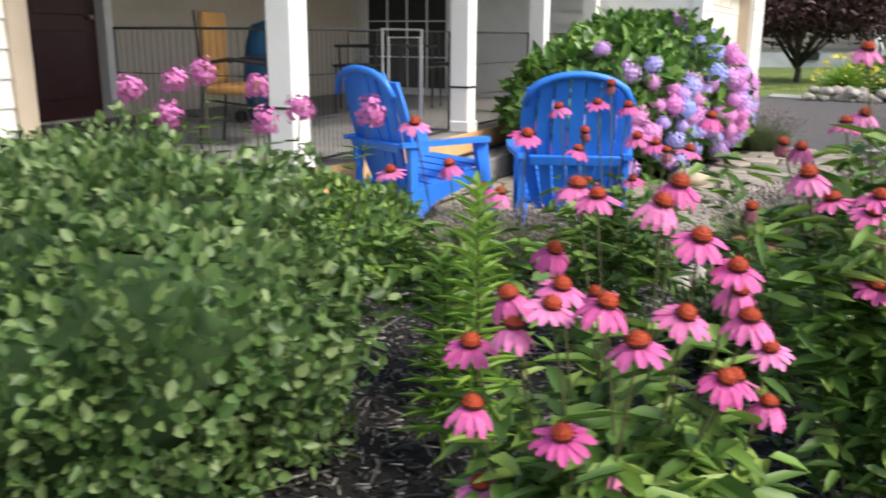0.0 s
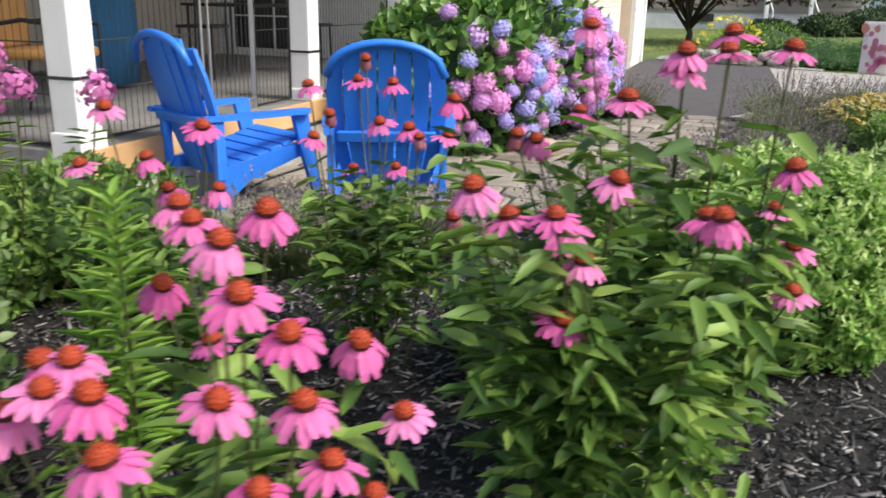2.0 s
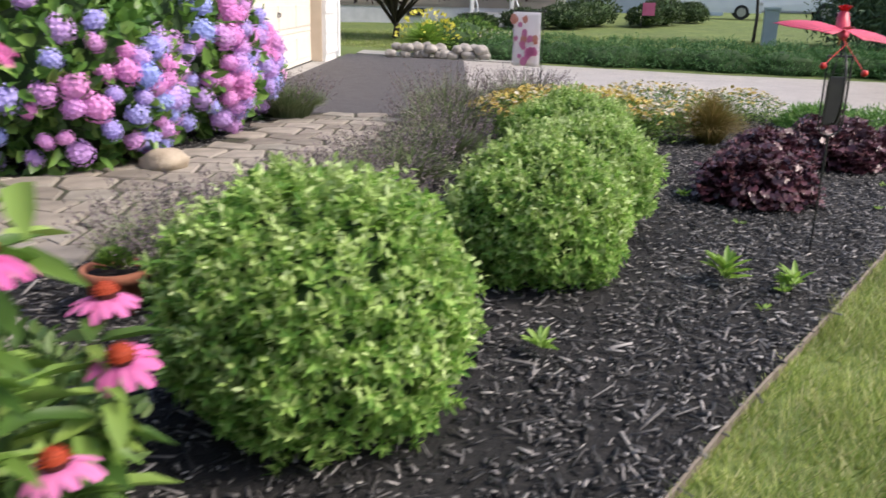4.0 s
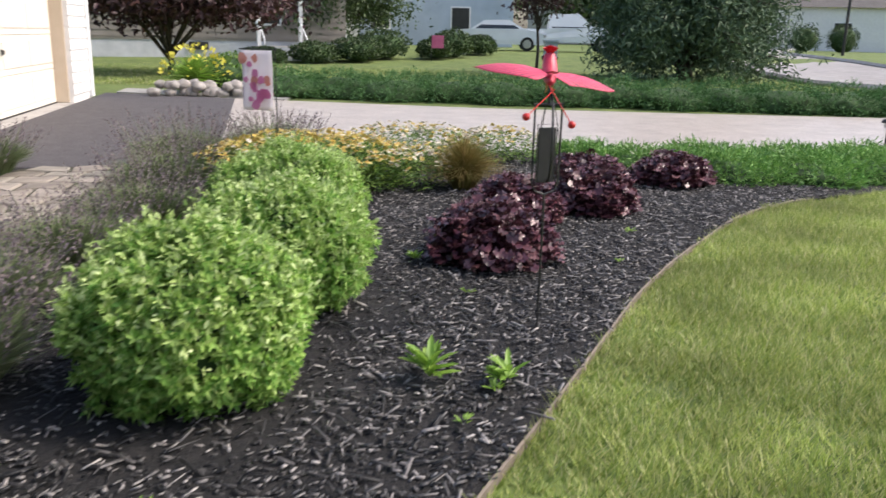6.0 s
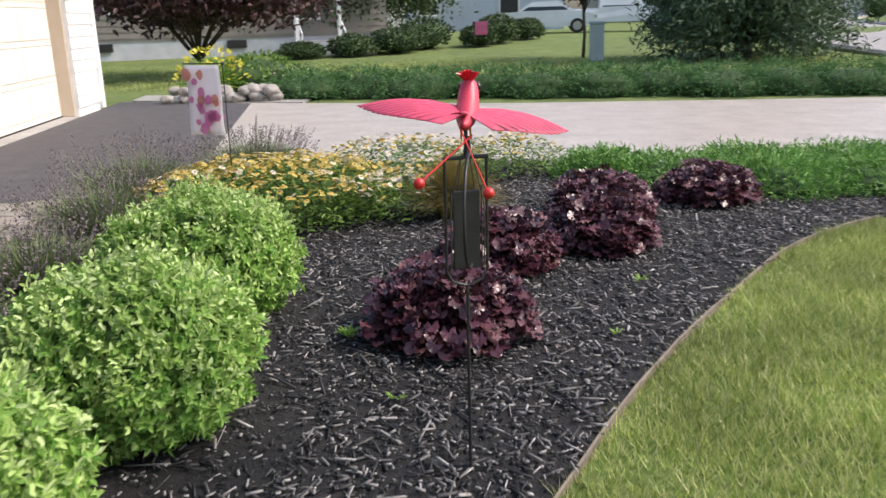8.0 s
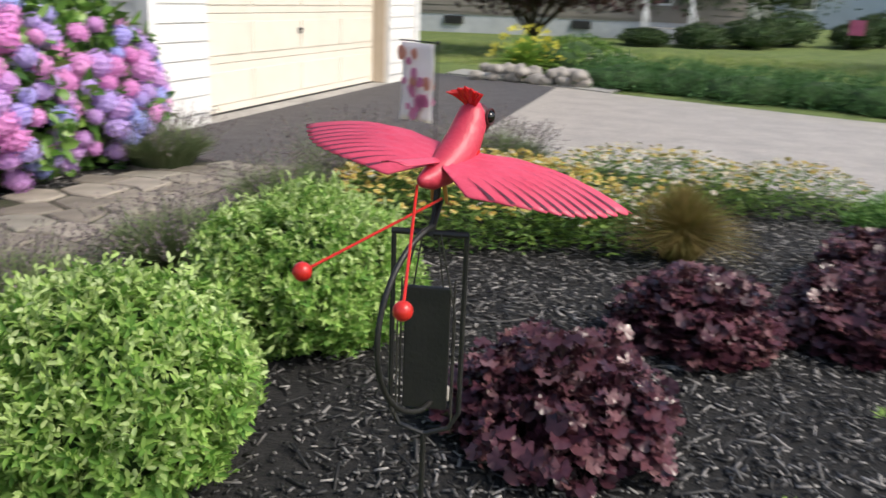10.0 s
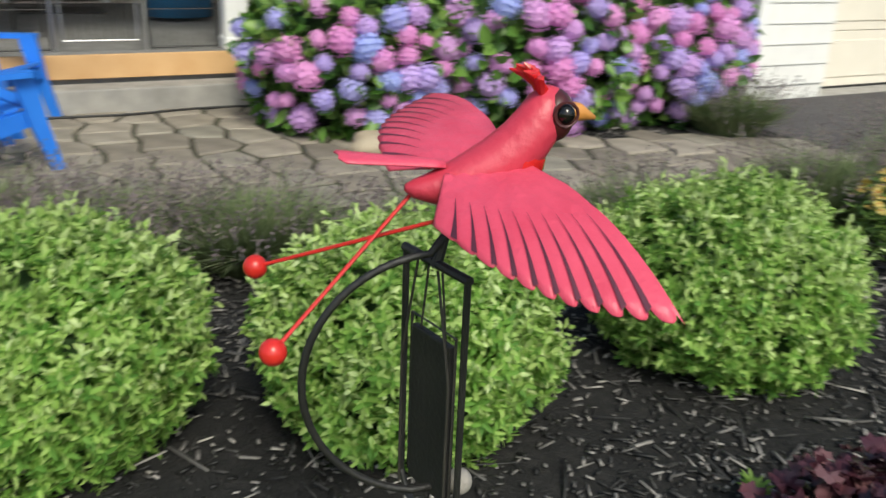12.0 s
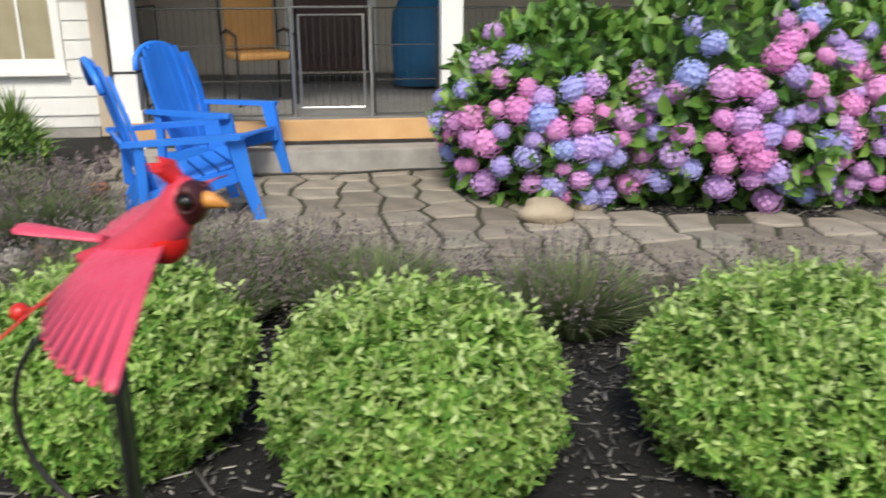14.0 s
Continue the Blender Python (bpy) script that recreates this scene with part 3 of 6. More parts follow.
GW, GH = 5.05, 2.18
for r in range(4):
    z0, z1 = 0.03 + r * (GH - 0.03) / 4, 0.03 + (r + 1) * (GH - 0.03) / 4
    sec = part("section", box((0.01, -0.30, z0 + 0.003), (GW - 0.01, -0.262, z1 - 0.003), 0.005), M["gdoor"], gd)
    for c in range(4):
        x0 = 0.08 + c * (GW - 0.1) / 4
        child("panel", bmesh_of("panel", box((x0, -0.263, z0 + 0.09), (x0 + (GW - 0.1) / 4 - 0.08, -0.252, z1 - 0.09), 0.01), M["gdoor"]), sec)
part("bottom_seal", box((0.0, -0.295, 0.014), (GW, -0.25, 0.032)), M["black"], gd, "black rubber seal")
hb = bmesh.new()
add_box(hb, (GW / 2 - 0.05, -0.262, 0.84), (GW / 2 + 0.05, -0.25, 0.92), 0.004)
add_tube(hb, [(GW / 2, -0.255, 0.90), (GW / 2, -0.215, 0.90), (GW / 2 + 0.05, -0.21, 0.86)], 0.011, 8)
part("handle", hb, M["black"], gd, "small dark T handle")
for x in (-0.01, GW - 0.03):
    part("door_stop", box((x, -0.26, 0.02), (x + 0.04, -0.06, GH), 0.004), M["tan_trim"], gd, "tan stop moulding")
house_box("threshold_garage", (-1.72, 12.75, -0.02), (-1.30, 17.82, 0.012), M["concrete"], "concrete sill under the garage door", "threshold")
house_box("floor_garage", (-7.9, 11.9, -0.05), (-1.75, 19.0, 0.01), M["concrete"], "garage floor slab", "floor")

# porch posts with straps
for k, u in enumerate((5.03, 7.61, 9.58, 11.55)):
    p = thing("porch_post", "square white porch post with a black strap", "post", HOUSE @ pose(-2.70, u, 0), group="porch posts", kind="")
    hgt = 2.36
    part("shaft", box((-0.09, -0.09, 0.405 if k else 0.0), (0.09, 0.09, hgt), 0.012), M["trim"], p)
    part("base_block", box((-0.105, -0.105, 0.403 if k else 0.002), (0.105, 0.105, 0.50), 0.01), M["trim"], p)
    bb = bmesh.new()
    add_box(bb, (-0.096, -0.096, 0.79), (0.096, 0.096, 0.808), 0.004)
    part("strap", bb, M["black"], p, "black strap")

# wire pet fence between the posts
for n0, u0, u1, turn in ((-2.83, 4.99, 6.24, 90), (-2.78, 5.14, 6.3, 0), (-2.78, 6.98, 7.5, 0), (-2.78, 7.72, 9.47, 0), (-2.78, 9.69, 11.4, 0)):
    fe = thing("wire_fence", "dark wire pet fence panel on the porch", "fence", HOUSE @ pose(n0, u0, 0.40, 0, 0, turn), group="porch fence")
    w = u1 - u0
    part("frame", tube([(0, 0, 0.02), (0, 0, 0.87), (0, w, 0.87), (0, w, 0.02), (0, 0, 0.02)], 0.010, 6), M["black"], fe)
    for z in (0.3, 0.58):
        part("rail", tube([(0, 0, z), (0, w, z)], 0.004, 5), M["wire"], fe)
    x = 0.05
    wire = bmesh_of("wire", tube([(0, 0, 0.02), (0, 0, 0.87)], 0.002, 4), M["wire"])
    while x < w - 0.02:
        child("wire", wire, fe, Matrix.Translation((0, x, 0)))
        x += 0.055
strap = thing("strap_line", "black cord tied between the porch post and a chair", "cord", HOUSE @ pose(-2.80, 5.00, 0.80))
part("cord", tube([(0.015, 0, 0), (-0.22, 0.03, -0.006), (-0.55, 0.04, 0.02)], 0.009, 6), M["black"], strap)
ga = thing("pet_gate", "grey metal pet gate at the porch step", "gate", HOUSE @ pose(-2.78, 6.32, 0.40))
part("frame", tube([(0, 0.0, 0.0), (0, 0, 0.88), (0, 0.64, 0.88), (0, 0.64, 0.0)], 0.014, 8), M["rim"], ga)
part("door_frame", tube([(0.02, 0.06, 0.08), (0.02, 0.06, 0.82), (0.02, 0.58, 0.82), (0.02, 0.58, 0.08), (0.02, 0.06, 0.08)], 0.011, 8), M["rim"], ga)
for k in range(1, 9):
    part("bar", tube([(0.02, 0.06 + 0.058 * k, 0.08), (0.02, 0.06 + 0.058 * k, 0.82)], 0.003, 5), M["wire"], ga)


# ---- porch furniture ----
def patio_chair(m, label):
    c = thing("patio_chair", label, "chair", m)
    part("seat", box((-0.25, -0.25, 0.40), (0.25, 0.25, 0.47), 0.025), M["cushion"], c, "tan cushion", True)
    part("backrest", box((-0.24, 0.22, 0.47), (0.24, 0.28, 1.0), 0.028), M["cushion"], c, "tan padded back", True)
    for s in (-1, 1):
        part("leg", tube([(s * 0.27, -0.25, 0), (s * 0.27, -0.25, 0.62)], 0.012, 8), M["black"], c)
        part("leg", tube([(s * 0.27, 0.30, 0), (s * 0.27, 0.26, 0.45), (s * 0.27, 0.29, 1.0)], 0.012, 8), M["black"], c)
        part("armrest", tube([(s * 0.27, -0.25, 0.62), (s * 0.27, 0.05, 0.66), (s * 0.27, 0.27, 0.62)], 0.015, 8), M["black"], c)


patio_chair(HOUSE @ pose(-3.75, 5.95, 0.40, 0, 0, 112), "black metal patio chair with a tan cushion on the porch")
tb = thing("patio_table", "black metal patio table on the porch", "table", HOUSE @ pose(-4.6, 9.6, 0.40))
part("tabletop", box((-0.45, -0.45, 0.70), (0.45, 0.45, 0.73), 0.008), M["black"], tb)
for sx in (-1, 1):
    for sy in (-1, 1):
        part("leg", tube([(sx * 0.4, sy * 0.4, 0), (sx * 0.4, sy * 0.4, 0.70)], 0.014, 8), M["black"], tb)
for un, uu, rr in ((-4.5, 8.75, 10), (-3.9, 9.9, 100)):
    st = thing("bar_stool", "black metal slatted patio stool", "stool", HOUSE @ pose(un, uu, 0.40, 0, 0, rr), group="porch stools")
    part("seat", box((-0.2, -0.2, 0.5), (0.2, 0.2, 0.53), 0.008), M["black"], st)
    for sx in (-1, 1):
        for sy in (-1, 1):
            part("leg", tube([(sx * 0.18, sy * 0.18, 0), (sx * 0.17, sy * 0.17, 0.5)], 0.012, 6), M["black"], st)
    part("backrest", tube([(-0.17, 0.18, 0.5), (-0.17, 0.2, 0.88), (0.17, 0.2, 0.88), (0.17, 0.18, 0.5)], 0.012, 6), M["black"], st)
gr = thing("covered_grill", "barbecue under a dark blue cover on the porch", "grill", HOUSE @ pose(-4.7, 7.55, 0.40))
gb = bmesh.new()
add_lathe(gb, [(0.30, 0.04), (0.33, 0.3), (0.34, 0.6), (0.30, 0.78), (0.22, 0.92), (0.06, 0.98)], 14)
for v in gb.verts:
    v.co.x *= 0.8
    v.co += Vector((0.02, 0.03, 0)) * noise.noise(v.co * 5)
part("cover", gb, M["bluefab"], gr, smooth=True)
part("wheel", tube([(-0.2, -0.32, 0.06), (-0.2, -0.27, 0.06)], 0.06, 14), M["tyre"], gr)
part("wheel", tube([(-0.2, 0.32, 0.06), (-0.2, 0.27, 0.06)], 0.06, 14), M["tyre"], gr)
ma = thing("door_mat", "dark grey door mat on the porch floor", "mat", HOUSE @ pose(-5.6, 6.55, 0.402))
part("pad", box((-0.3, -0.4, 0), (0.3, 0.4, 0.012), 0.004), M["black"], ma)


# ---- blue chairs on the patio ----
def adirondack(x, y, heading, label):
    """heading: degrees from north to the east to which the chair faces."""
    c = thing("garden_chair", label, "chair", pose(x, y, 0.02, 0, 0, -heading), group="blue garden chairs")
    # the chair faces +y; slatted fan back leaning to -y
    n = 7
    tops = [0.875, 0.935, 0.962, 0.97, 0.962, 0.935, 0.875]
    lean = Matrix.Rotation(radians(16), 4, "X")
    for i in range(n):
        a, b = -0.5 + i / n + 0.008, -0.5 + (i + 1) / n - 0.008
        bm = bmesh.new()
        prof = []
        for k in range(6):
            f = k / 5
            h = 0.12 + (tops[i] - 0.12) * f
            wdt = 0.44 + 0.20 * math.sin(math.pi * min(1, f * 0.75))
            bow = 0.06 * (((a + b)) ** 2)
            prof.append([bm.verts.new((s * wdt, d + bow, h)) for s, d in ((a, 0.0), (b, 0.0), (b, 0.022), (a, 0.022))])
        for p, q in zip(prof, prof[1:]):
            for k in range(4):
                bm.faces.new((p[k], p[(k + 1) % 4], q[(k + 1) % 4], q[k]))
        bm.faces.new(prof[0][::-1])
        bm.faces.new(prof[-1])
        child("back_slat", bmesh_of("back_slat", bm, M["blue"]), c, Matrix.Translation((0, -0.03, 0.08)) @ lean)
    rim = []
    for k in range(15):
        t = -1 + 2 * k / 14
        xx = t * 0.30
        zz = 0.80 + 0.175 * math.sqrt(max(0, 1 - t * t))
        rim.append((xx, -0.012, zz))
    child("back_rim", bmesh_of("back_rim", tube(rim, 0.022, 8), M["blue"], True), c, Matrix.Translation((0, -0.03, 0.08)) @ lean)
    child("back_rail", bmesh_of("back_rail", box((-0.26, -0.035, 0.44), (0.26, -0.008, 0.50), 0.008), M["blue"]), c, Matrix.Translation((0, -0.03, 0.08)) @ lean)
    for i in range(6):
        y0 = -0.01 + i * 0.092
        z0 = 0.235 + i * 0.024
        child("seat_slat", bmesh_of("seat_slat", box((-0.27, 0, 0), (0.27, 0.082, 0.022), 0.006), M["blue"]), c, pose(0, y0, z0, 14))
    for s in (-1, 1):
        lo, hi = sorted((s * 0.255, s * 0.295))
        # stringer from the front leg down to the ground at the back
        pr = [(0.53, 0.36), (0.53, 0.28), (0.10, 0.165), (-0.01, 0.09), (-0.06, 0.0), (-0.15, 0.0), (-0.14, 0.13), (-0.08, 0.25)]
        vs = [(lo, yy, zz) for yy, zz in pr] + [(hi, yy, zz) for yy, zz in pr]
        k = len(pr)
        fs = [tuple(range(k)), tuple(range(2 * k - 1, k - 1, -1))] + [(i, k + i, k + (i + 1) % k, (i + 1) % k) for i in range(k)]
        child("rear_leg", mesh("rear_leg", vs, fs, M["blue"]), c)
        bm = bmesh.new()
        q = []
        for yy, zz, hw_ in ((0.58, 0.0, 0.032), (0.50, 0.28, 0.045), (0.45, 0.535, 0.055)):
            q.append([bm.verts.new((xx, yy + d, zz)) for xx, d in ((s * 0.30, -hw_), (s * 0.335, -hw_), (s * 0.335, hw_), (s * 0.30, hw_))])
        for a, b in zip(q, q[1:]):
            for k2 in range(4):
                bm.faces.new((a[k2], a[(k2 + 1) % 4], b[(k2 + 1) % 4], b[k2]))
        bm.faces.new(q[0][::-1])
        bm.faces.new(q[-1])
        part("front_leg", bm, M["blue"], c)
        arm = [(s * 0.275, -0.20), (s * 0.325, -0.21), (s * 0.375, 0.15), (s * 0.39, 0.47), (s * 0.365, 0.505), (s * 0.30, 0.505), (s * 0.285, 0.12)]
        vs, fs = slab(arm, 0.535, 0.565)
        child("armrest", mesh("armrest", vs, fs, M["blue"]), c)
        part("arm_post", box((s * 0.30 - 0.02, -0.14, 0.19), (s * 0.30 + 0.02, -0.08, 0.535), 0.006), M["blue"], c)
    return c


adirondack(0.164, 6.04, 47, "bright blue plastic garden chair with a slatted back")
adirondack(1.255, 5.485, 2, "bright blue plastic garden chair, seen beside the other one")


# ---- clipped bushes in a row ----
def bush(x, y, r, h, seed, label):
    b = thing("shrub", label, "bush", pose(x, y, 0.0), group="row of clipped bushes")
    rad = (r, r, h * 0.56)
    c = (0, 0, h * 0.46)
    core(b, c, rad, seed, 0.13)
    # whorls of pointed leaves
    n, k = 2300, 8
    d = ball_dirs(n, -0.8)
    hub = np.array(c) + d * np.array(rad) * (lumps(d, seed, 0.13) * (1 + 0.07 * np.sin(d[:, 0] * 17 + seed) * np.sin(d[:, 1] * 15) * np.sin(d[:, 2] * 13)) * rng.uniform(0.80, 1.05, n))[:, None]
    ax = unit(d + rng.normal(0, 0.35, (n, 3)) + np.array([0, 0, 0.35]))
    s1 = unit(np.cross(ax, rng.normal(0, 1, (n, 3))))
    s2 = np.cross(ax, s1)
    ang = np.arange(k) * 2.39996
    lift = np.linspace(0.15, 1.2, k)
    al = (s1[:, None] * np.cos(ang)[None, :, None] + s2[:, None] * np.sin(ang)[None, :, None] + ax[:, None] * lift[None, :, None]).reshape(-1, 3)
    pos = (hub[:, None] + ax[:, None] * (np.linspace(-0.010, 0.012, k))[None, :, None]).reshape(-1, 3)
    stuff(child("leaves", leaf_mesh("leaves", pos, al, np.repeat(ax, k, 0) + rng.normal(0, 0.2, (n * k, 3)), 0.034 * rng.uniform(0.7, 1.25, n * k), 0.0155 * rng.uniform(0.8, 1.2, n * k), M["bush"], 0.3, 0.4, 0.2), b))
    # upright shoots past the outline
    n = 680
    d = ball_dirs(n, -0.25)
    root = np.array(c) + d * np.array(rad) * lumps(d, seed, 0.13)[:, None] * 0.95
    ax = unit(d * 0.6 + np.array([0, 0, 0.9]) + rng.normal(0, 0.25, (n, 3)))
    ln = rng.uniform(0.03, 0.105, n)
    k = 7
    f = np.linspace(0.15, 1, k)
    pos = (root[:, None] + ax[:, None] * (ln[:, None] * f)[:, :, None]).reshape(-1, 3)
    al = unit(np.repeat(ax, k, 0) * 0.6 + rng.normal(0, 0.6, (n * k, 3)))
    stuff(child("shoot_growth", leaf_mesh("shoot_growth", pos, al, rng.normal(0, 1, (n * k, 3)) + np.array([0, 0, 1.0]), rng.uniform(0.02, 0.036, n * k), 0.014, M["tip"]), b))
    part("stem", tube([(0, 0, 0), (0.02, 0.01, h * 0.4)], [0.03, 0.02], 7), M["bark"], b)


BL = "rounded yellow-green bush with small variegated leaves in mulch"
BUSHES = [(2.726, 3.815, 0.435, 0.715), (3.965, 4.82, 0.40, 0.575), (4.615, 5.56, 0.41, 0.565), (5.12, 6.605, 0.435, 0.575)]
for i, (x, y, r, h) in enumerate(BUSHES):
    bush(x, y, r, h, i + 1, BL)


# ---- coneflowers ----
def petal_mesh(name, n, droop, material, seed, size=0.054):
    r = random.Random(seed)
    vs, fs = [], []
    for i in range(n):
        a = 2 * math.pi * (i + r.uniform(-0.25, 0.25)) / n
        dr = droop + r.uniform(-0.12, 0.12)
        L = size * r.uniform(0.88, 1.08)
        ca, sa = math.cos(a), math.sin(a)
        base = len(vs)
        for f, w, lift in ((0.12, 0.004, 0.10), (0.45, 0.0082, 0.02), (0.80, 0.0086, -0.30), (1.0, 0.0045, -0.52)):
            rad = L * f * math.cos(dr * f)
            z = -L * f * math.sin(dr * f * 1.2) + 0.002
            for s in (-1, 0, 1):
                vs.append((ca * rad - sa * s * w, sa * rad + ca * s * w, z - (0.0018 if s == 0 else 0)))
        for k in range(3):
            for s in range(2):
                q = base + k * 3 + s
                fs.append((q, q + 1, q + 4, q + 3))
    return mesh(name, vs, fs, material)


PETALS = [petal_mesh("petals", 13, d, M["petal"], i) for i, d in enumerate((0.2, 0.34, 0.48, 0.66))]
OLD = petal_mesh("petals", 9, 1.25, M["petal_old"], 9, 0.042)
cb = bmesh.new()
add_lathe(cb, [(0.006, -0.004), (0.0165, 0.0), (0.0175, 0.007), (0.0145, 0.014), (0.008, 0.0185), (0.002, 0.02)], 12)
cone_r = random.Random(3)
for i in range(70):
    t = i / 70
    ph = i * 2.39996
    z = 0.001 + 0.018 * t
    rr = 0.0178 * math.sqrt(max(0.02, 1 - (t * 0.98) ** 2.2))
    p = Vector((rr * math.cos(ph), rr * math.sin(ph), z))
    o = Vector((p.x, p.y, 0.010)).normalized()
    s = o.orthogonal().normalized() * 0.0014
    s2 = o.cross(s)
    tip = cb.verts.new(p + o * 0.0055)
    b3 = [cb.verts.new(p + s), cb.verts.new(p - s * 0.5 + s2 * 0.87), cb.verts.new(p - s * 0.5 - s2 * 0.87)]
    for k in range(3):
        cb.faces.new((b3[k], b3[(k + 1) % 3], tip))
CONE = bmesh_of("cone", cb, M["cone"])
CONE.materials.append(M["conedark"])
for fc in CONE.polygons:
    fc.material_index = 1 if fc.center.z < (0.008 if len(fc.vertices) > 3 else 0.006) else 0


def coneflowers(label, foot, heads, spread, leafn, leaf_h, seed, leaf_len=0.13, grp="coneflower clumps", old=0.08):
    r = random.Random(seed)
    t = thing("coneflower_plant", label, "flower", pose(foot[0], foot[1], 0.015), group=grp)
    o = Vector((foot[0], foot[1], 0.015))
    stems = []
    for x, y, z in heads:
        h = Vector((x, y, z)) - o
        root = Vector((h.x * 0.35 + r.uniform(-0.06, 0.06), h.y * 0.35 + r.uniform(-0.06, 0.06), 0))
        mid = root.lerp(h, 0.55) + Vector((r.uniform(-0.02, 0.02), r.uniform(-0.02, 0.02), 0.02))
        part("stem", tube([root, mid, h - Vector((0, 0, 0.004))], [0.0035, 0.003, 0.0026], 5), M["stem"], t)
        stems.append((root, mid, h))
        tilt = pose(h.x, h.y, h.z, r.uniform(-8, 24), r.uniform(-13, 13), 0) @ pose(0, 0, 0, 0, 0, r.uniform(0, 360))
        is_old = r.random() < old
        fl = child("flower", OLD if is_old else r.choice(PETALS), t, tilt @ Matrix.Diagonal((*[r.uniform(0.92, 1.1)] * 3, 1)), "faded drooping petals" if is_old else "")
        child("cone", CONE, fl, Matrix.Diagonal((1.0, 1.0, 1.15, 1)))
    # leaves up the stems and in the skirt
    n = leafn
    k = rng.integers(0, len(stems), n)
    f = rng.uniform(0.05, 0.92, n) ** 0.8
    A = np.array([[*s[0]] for s in stems])[k]
    B = np.array([[*s[1]] for s in stems])[k]
    C = np.array([[*s[2]] for s in stems])[k]
    p = np.where(f[:, None] < 0.55, A + (B - A) * (f / 0.55)[:, None], B + (C - B) * ((f - 0.55) / 0.45)[:, None])
    p[:, :2] += rng.normal(0, spread * 0.35, (n, 2)) * (1.1 - f)[:, None]
    p[:, 2] = np.minimum(p[:, 2], leaf_h * rng.uniform(0.5, 1.1, n)) + 0.02
    a = rng.uniform(0, 2 * math.pi, n)
    al = np.stack([np.cos(a), np.sin(a), rng.uniform(-0.25, 0.55, n)], 1)
    out = np.array([0, 0, 1.0]) + rng.normal(0, 0.3, (n, 3))
    child("leaves", leaf_mesh("leaves", p, al, out, leaf_len * rng.uniform(0.5, 1.1, n), leaf_len * 0.34 * rng.uniform(0.6, 1.1, n), M["green"], 0.3, 0.4, 0.25), t)
    return t


NEAR = [(0.704, 1.948, 0.404), (0.841, 1.825, 0.573), (0.949, 1.784, 0.757), (0.823, 1.94, 0.768), (0.845, 1.985, 0.79), (0.756, 2.10, 0.735), (0.759, 1.967, 0.717), (0.681, 2.05, 0.65), (0.908, 1.869, 0.795), (1.052, 1.91, 0.765), (1.162, 1.906, 0.762), (1.110, 1.842, 0.676), (1.295, 2.155, 0.614), (1.248, 2.01, 0.557), (0.686, 1.933, 0.574), (1.185, 2.032, 0.597), (0.938, 1.892, 0.472)]
MID = [(1.079, 1.954, 0.892), (1.034, 2.067, 0.931), (1.143, 1.939, 0.844), (1.224, 2.165, 0.735), (0.866, 2.361, 0.763), (1.087, 2.162, 0.951), (0.909, 2.344, 0.913), (0.945, 2.285, 0.902), (0.959, 2.314, 0.675)]
FAR = [(0.71, 3.04, 0.78), (0.77, 3.35, 0.71), (0.60, 3.25, 0.82), (0.83, 2.92, 0.96), (0.48, 3.31, 0.95), (0.40, 3.30, 0.79)]
BACK = [(1.14, 3.86, 0.67), (1.04, 3.44, 0.85), (1.24, 3.42, 0.90), (1.33, 3.56, 0.86), (1.36, 3.50, 0.84), (1.45, 3.54, 0.84), (1.29, 3.73, 0.70), (1.00, 3.75, 0.97), (1.16, 3.86, 0.98), (1.08, 3.58, 0.90), (1.19, 3.74, 1.06), (1.28, 3.85, 0.97)]
TALL = [(1.59, 2.36, 0.69), (1.62, 2.35, 0.81), (1.56, 2.33, 0.90), (1.61, 2.46, 0.84), (1.49, 2.40, 0.88), (1.42, 2.38, 0.94), (1.41, 2.70, 0.80), (1.71, 2.49, 0.93), (1.84, 2.35, 0.89), (2.085, 2.536, 0.945), (1.84, 2.28, 0.91), (2.132, 2.564, 0.669), (2.214, 2.749, 0.718), (2.198, 2.83, 0.787)]
TALL_BACK = [(1.73, 2.94, 1.00), (1.92, 3.25, 1.00), (1.745, 2.58, 1.075), (1.875, 2.646, 1.13), (1.91, 2.51, 1.173), (2.0, 2.72, 1.199), (1.72, 2.84, 1.205), (2.089, 2.624, 1.173), (1.875, 2.646, 1.164), (1.59, 3.02, 0.93), (1.64, 3.01, 0.92), (1.45, 3.30, 0.98)]
coneflowers("clump of pink coneflowers with orange cones in mulch", (0.95, 1.98), NEAR, 0.20, 560, 0.50, 1, 0.13, old=0.0)
coneflowers("pink coneflowers on tall stems in the same bed", (1.02, 2.16), MID, 0.18, 190, 0.60, 2)
coneflowers("small group of pink coneflowers near the porch", (0.66, 3.15), FAR, 0.2, 260, 0.55, 3)
coneflowers("pink coneflower clump in front of the blue chair", (1.22, 3.66), BACK, 0.22, 620, 0.62, 4, 0.11)
coneflowers("tall leafy coneflower clump with many pink flowers", (1.72, 2.52), TALL, 0.12, 1200, 0.88, 5, 0.115, old=0.12)
cone_b = coneflowers("tall pink coneflowers at the back of the clump", (1.95, 2.85), TALL_BACK, 0.26, 900, 0.92, 6, 0.12)


